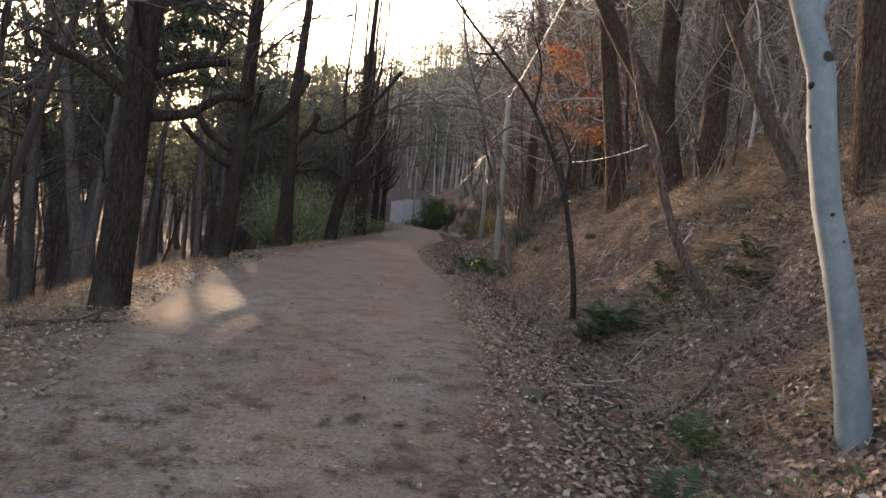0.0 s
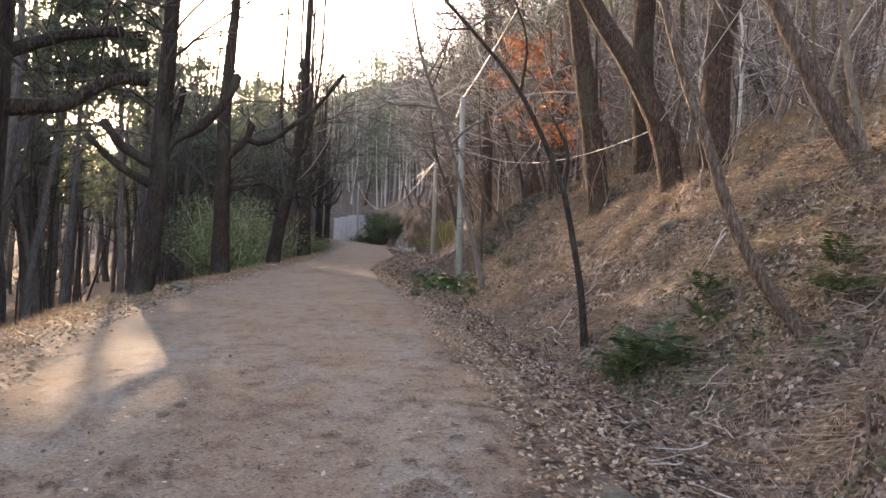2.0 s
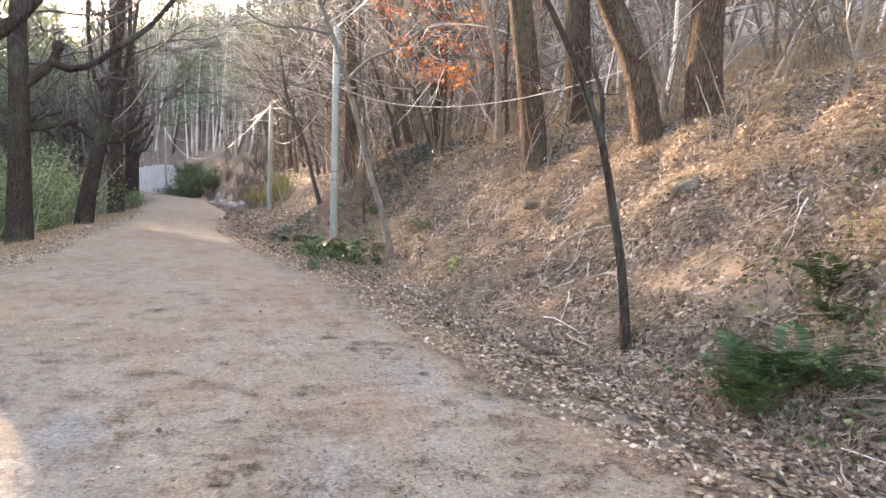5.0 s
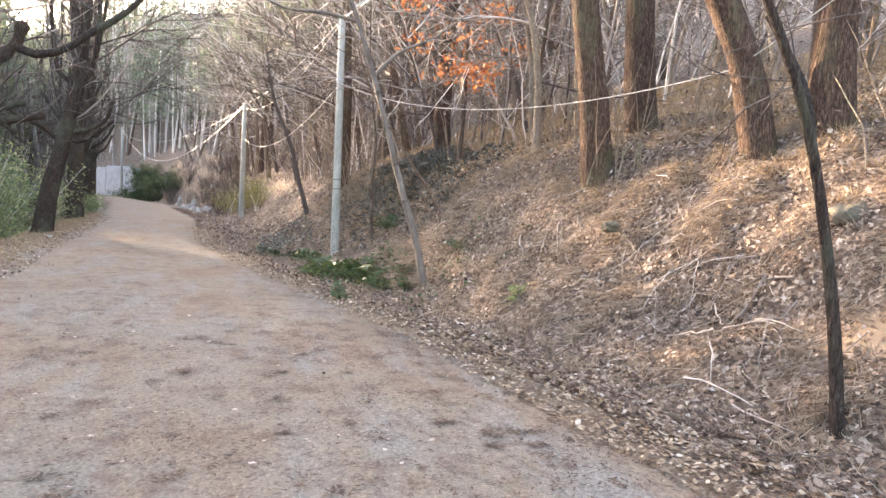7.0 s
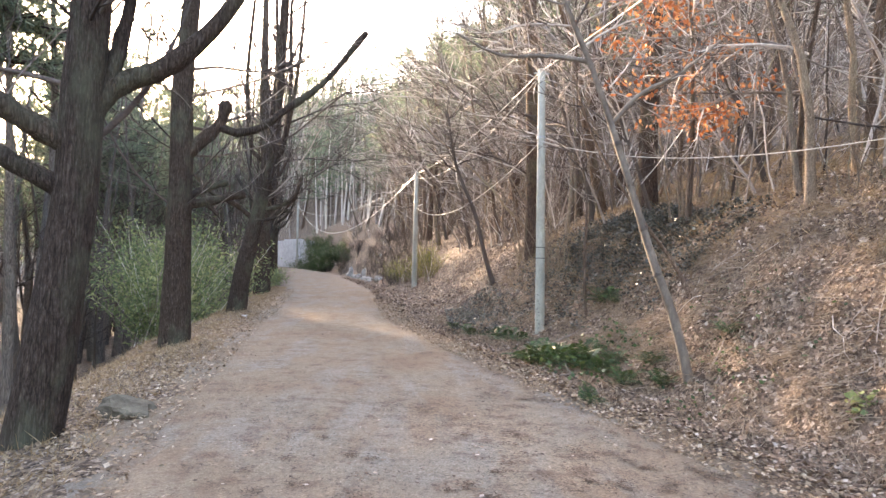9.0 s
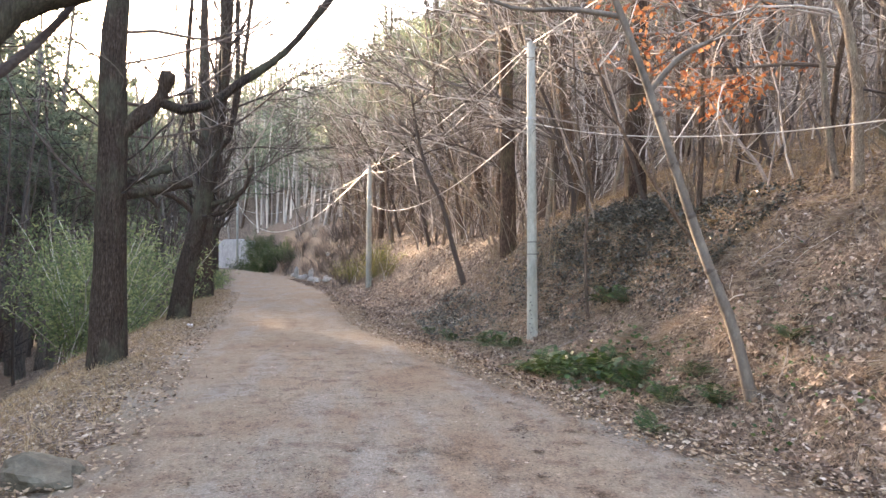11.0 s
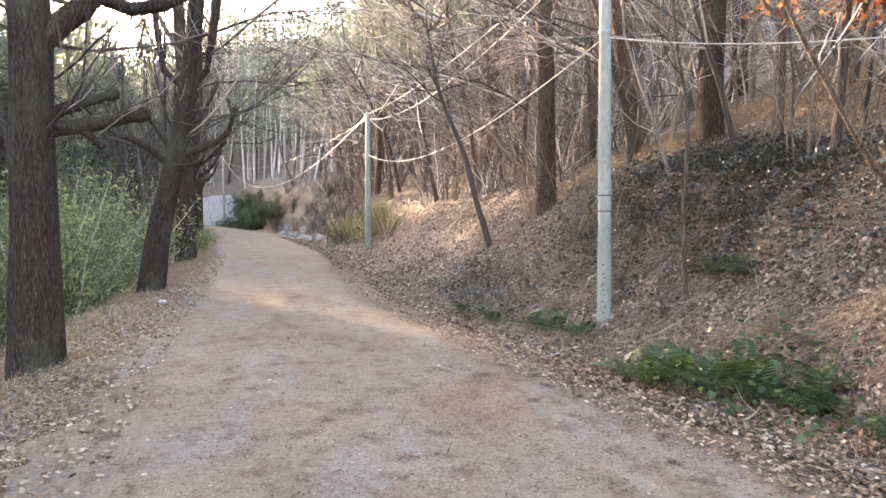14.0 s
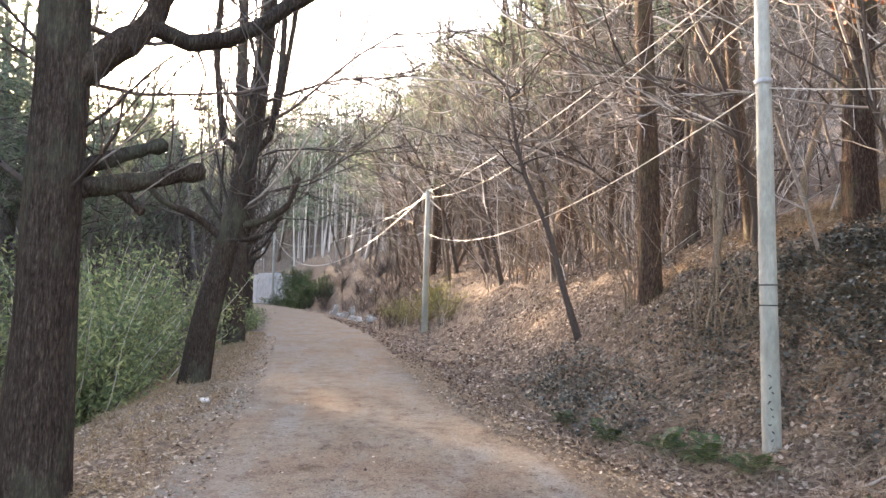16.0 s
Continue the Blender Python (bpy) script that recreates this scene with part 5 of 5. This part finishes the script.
# ---- leaf litter and dry grass ----
def litter(name, label, count, span_y, span_o, side, size, seed, mat=None, bias=1.0, lift=0.03):
    rng = np.random.default_rng(seed)
    y = rng.uniform(*span_y, count)
    o = span_o[0] + (span_o[1] - span_o[0]) * rng.uniform(size=count) ** bias
    x = np.interp(y, RIGHT_Y, RIGHT_X) + o if side > 0 else np.interp(y, LEFT_Y, LEFT_X) - o
    z = np.maximum(ground_z(x, y), np.where(np.abs(o) < 0.4, 0.015, -9)) + rng.uniform(0.004, lift, count)
    at = np.column_stack([x, y, z])
    e = 0.05
    slope = np.column_stack([-(ground_z(x + e, y) - ground_z(x - e, y)) / (2 * e), -(ground_z(x, y + e) - ground_z(x, y - e)) / (2 * e), np.ones(count)])
    up_n = unit(unit(slope) + rng.normal(size=(count, 3)) * 0.33)
    d = unit(np.cross(up_n, rng.normal(size=(count, 3))))
    s = rng.uniform(*size, (count, 1))
    g = Geo()
    g.leaves(at, d * s, s[:, 0] * rng.uniform(0.25, 0.42, count), np.cross(up_n, d))
    return tagged(new(name, g.mesh(name, mat or M_litter, False)), label, "leaves", kind="stuff")


litter("fallen_leaves", "curled brown dead leaves covering the near bank", 76000, (2, 20), (0.15, 5.5), 1, (0.028, 0.075), 700)
litter("fallen_leaves", "curled brown dead leaves covering the bank", 45000, (20, 36), (0.1, 6), 1, (0.04, 0.09), 701)
litter("fallen_leaves", "red-brown dead leaves on the farther bank", 26000, (34, 64), (-0.2, 7), 1, (0.06, 0.13), 707)
litter("fallen_leaves", "tan dead leaves strewn along the ditch edge", 24000, (2, 36), (-0.6, 0.6), 1, (0.025, 0.06), 702, M_litter_tan)
litter("fallen_leaves", "sparse leaves blown onto the gravel's edge", 9000, (2, 34), (0.4, -1.3), 1, (0.02, 0.045), 705, M_litter_tan, 1.8)
# crest leaves in the tan ramp, lifting the crest where sunlight is missing
litter("fallen_leaves", "golden-brown leaves standing in for sunlight on the bank's crest", 16000, (5, 30), (3.9, 8.5), 1, (0.04, 0.085), 706, M_litter_tan)
litter("fallen_leaves", "tan dead leaves on the left verge", 34000, (3, 42), (-0.6, 2.6), -1, (0.02, 0.065), 703, M_litter_tan, 1.4)
rng = np.random.default_rng(704)
n = 3600
y = 1 + 45 * rng.uniform(size=n) ** 1.3
f = rng.uniform(0.03, 0.97, n)
x = np.interp(y, LEFT_Y, LEFT_X) * (1 - f) + np.interp(y, RIGHT_Y, RIGHT_X) * f
at = np.column_stack([x, y, 0.022 + 0.03 * np.sin(np.pi * f)])
d = unit(rng.normal(size=(n, 3)) * [1, 1, 0.12])
s = rng.uniform(0.02, 0.055, (n, 1))
g = Geo()
g.leaves(at, d * s, s[:, 0] * 0.35, unit(np.cross([0, 0, 1.0], d)))
tagged(new("fallen_leaves", g.mesh("fallen_leaves", M_litter, False)), "small dead leaves scattered over the gravel", "leaves", kind="stuff")


def needle_drifts(label, count, per, spread, seed):
    rng = np.random.default_rng(seed)
    y = 1.5 + 40 * rng.uniform(size=count) ** 1.25
    f = np.where(rng.uniform(size=count) < 0.25, 1 - np.abs(rng.normal(size=count)) * 0.08, rng.uniform(0.02, 0.98, count))
    x = np.interp(y, LEFT_Y, LEFT_X) * (1 - f) + np.interp(y, RIGHT_Y, RIGHT_X) * f
    at = np.repeat(np.column_stack([x, y, 0.014 + 0.03 * np.sin(np.pi * f)]), per, 0)
    size = np.repeat(rng.uniform(0.5, 1.4, count), per)[:, None]
    at[:, :2] += rng.normal(size=(len(at), 2)) * spread * size
    at[:, 2] += rng.uniform(0.0, 0.014, len(at))
    d = unit(rng.normal(size=at.shape) * [1.0, 0.9, 0.03]) * rng.uniform(0.02, 0.055, (len(at), 1))
    g = Geo()
    g.blades(at, d, unit(np.cross(d, [0, 0, 1.0])) * 0.0065)
    tagged(new("needle_drift", g.mesh("needle_drift", M_needle_dry, False)), label, "needles", kind="stuff")


needle_drifts("loose dry pine needles over the gravel", 3600, 12, 0.10, 730)
needle_drifts("small matted clumps of brown needles on the gravel", 1300, 34, 0.045, 731)


def dry_grass(label, tufts, span_y, span_o, side, height, seed, bias=1.0, mat=None):
    rng = np.random.default_rng(seed)
    y = rng.uniform(*span_y, tufts)
    o = span_o[0] + (span_o[1] - span_o[0]) * rng.uniform(size=tufts) ** bias
    x = np.interp(y, RIGHT_Y, RIGHT_X) + o if side > 0 else np.interp(y, LEFT_Y, LEFT_X) - o
    at = np.repeat(np.column_stack([x, y, ground_z(x, y) - 0.01]), 8, 0)
    at[:, :2] += rng.normal(size=(len(at), 2)) * 0.04
    d = unit(rng.normal(size=at.shape) * [0.8, 0.8, 0.2] + [0, 0, 0.7]) * rng.uniform(*height, (len(at), 1))
    g = Geo()
    g.blades(at, d, unit(np.cross(d, rng.normal(size=d.shape))) * 0.004)
    tagged(new("dry_grass", g.mesh("dry_grass", mat or M_straw, False)), label, "grass", kind="stuff")


dry_grass("golden dry grass on the bank's sunny top", 9000, (5, 30), (3.2, 11), 1, (0.1, 0.28), 720)
dry_grass("thin dry grass on the bank", 6500, (4, 30), (0.9, 3.8), 1, (0.08, 0.24), 721, 1.0, M_straw_dull)


def hanging_tufts(count, seed):
    """Clumps of long dead grass combed down the slope."""
    rng = np.random.default_rng(seed)
    y = rng.uniform(5, 27, count)
    x = np.interp(y, RIGHT_Y, RIGHT_X) + rng.uniform(1.5, 4.4, count)
    per = 46
    size = np.repeat(rng.uniform(0.6, 1.3, count), per)[:, None]
    at = np.repeat(np.column_stack([x, y, ground_z(x, y) + 0.03]), per, 0)
    at[:, :2] += rng.normal(size=(len(at), 2)) * 0.09 * size
    at[:, 2] = ground_z(at[:, 0], at[:, 1]) + rng.uniform(0.0, 0.06, len(at))
    d = unit(rng.normal(size=at.shape) * [0.45, 0.5, 0.2] + [-0.75, 0, -0.25]) * rng.uniform(0.15, 0.4, (len(at), 1)) * size
    g = Geo()
    g.blades(at, d, unit(np.cross(d, rng.normal(size=d.shape))) * 0.0045)
    tagged(new("dead_grass_tufts", g.mesh("dead_grass_tufts", M_straw_dull, False)), "long dead grass combed down the bank", "grass", kind="stuff")


hanging_tufts(460, 723)


def twig_pile(x, y, spread, count, seed):
    rng = np.random.default_rng(seed)
    g = Geo()
    for _ in range(count):
        px, py = x + rng.normal() * spread, y + rng.normal() * spread * 1.6
        d = unit(np.array([rng.normal() * 0.5 - 0.3, rng.normal(), rng.normal() * 0.12]))
        length = rng.uniform(0.2, 0.7)
        s = np.linspace(-0.5, 0.5, 5)[:, None]
        pts = np.array([px, py, 0]) + d * s * length + rng.normal(size=(5, 3)) * 0.015
        pts[:, 2] = ground_z(pts[:, 0], pts[:, 1]) + rng.uniform(0.02, 0.12)
        g.tube(pts, np.linspace(rng.uniform(0.004, 0.01), 0.003, 5), 4)
    tagged(new("twig_pile", g.mesh("twig_pile", M_twig)), "loose pile of pale dead twigs on the bank", "twigs", kind="stuff")


for k, (x, y, w, n) in enumerate([(3.3, 14.8, 0.3, 60), (3.0, 13.6, 0.25, 35), (2.6, 16.4, 0.3, 40), (2.2, 19.6, 0.4, 40), (3.6, 10.8, 0.3, 30), (2.9, 7.6, 0.4, 40), (2.6, 12.4, 0.35, 35)]):
    twig_pile(x, y, w, n, 760 + k)
leaf_patch("pale_weed", "small pale green weed rosette in dead leaves", "weeds", M_bamboo, 60, (1.9, 15.9), (0.07, 0.07), (0.02, 0.12), (0.05, 0.1), 770)
dry_grass("dry grass along the left verge", 5500, (4, 45), (0.0, 2.5), -1, (0.06, 0.2), 722)
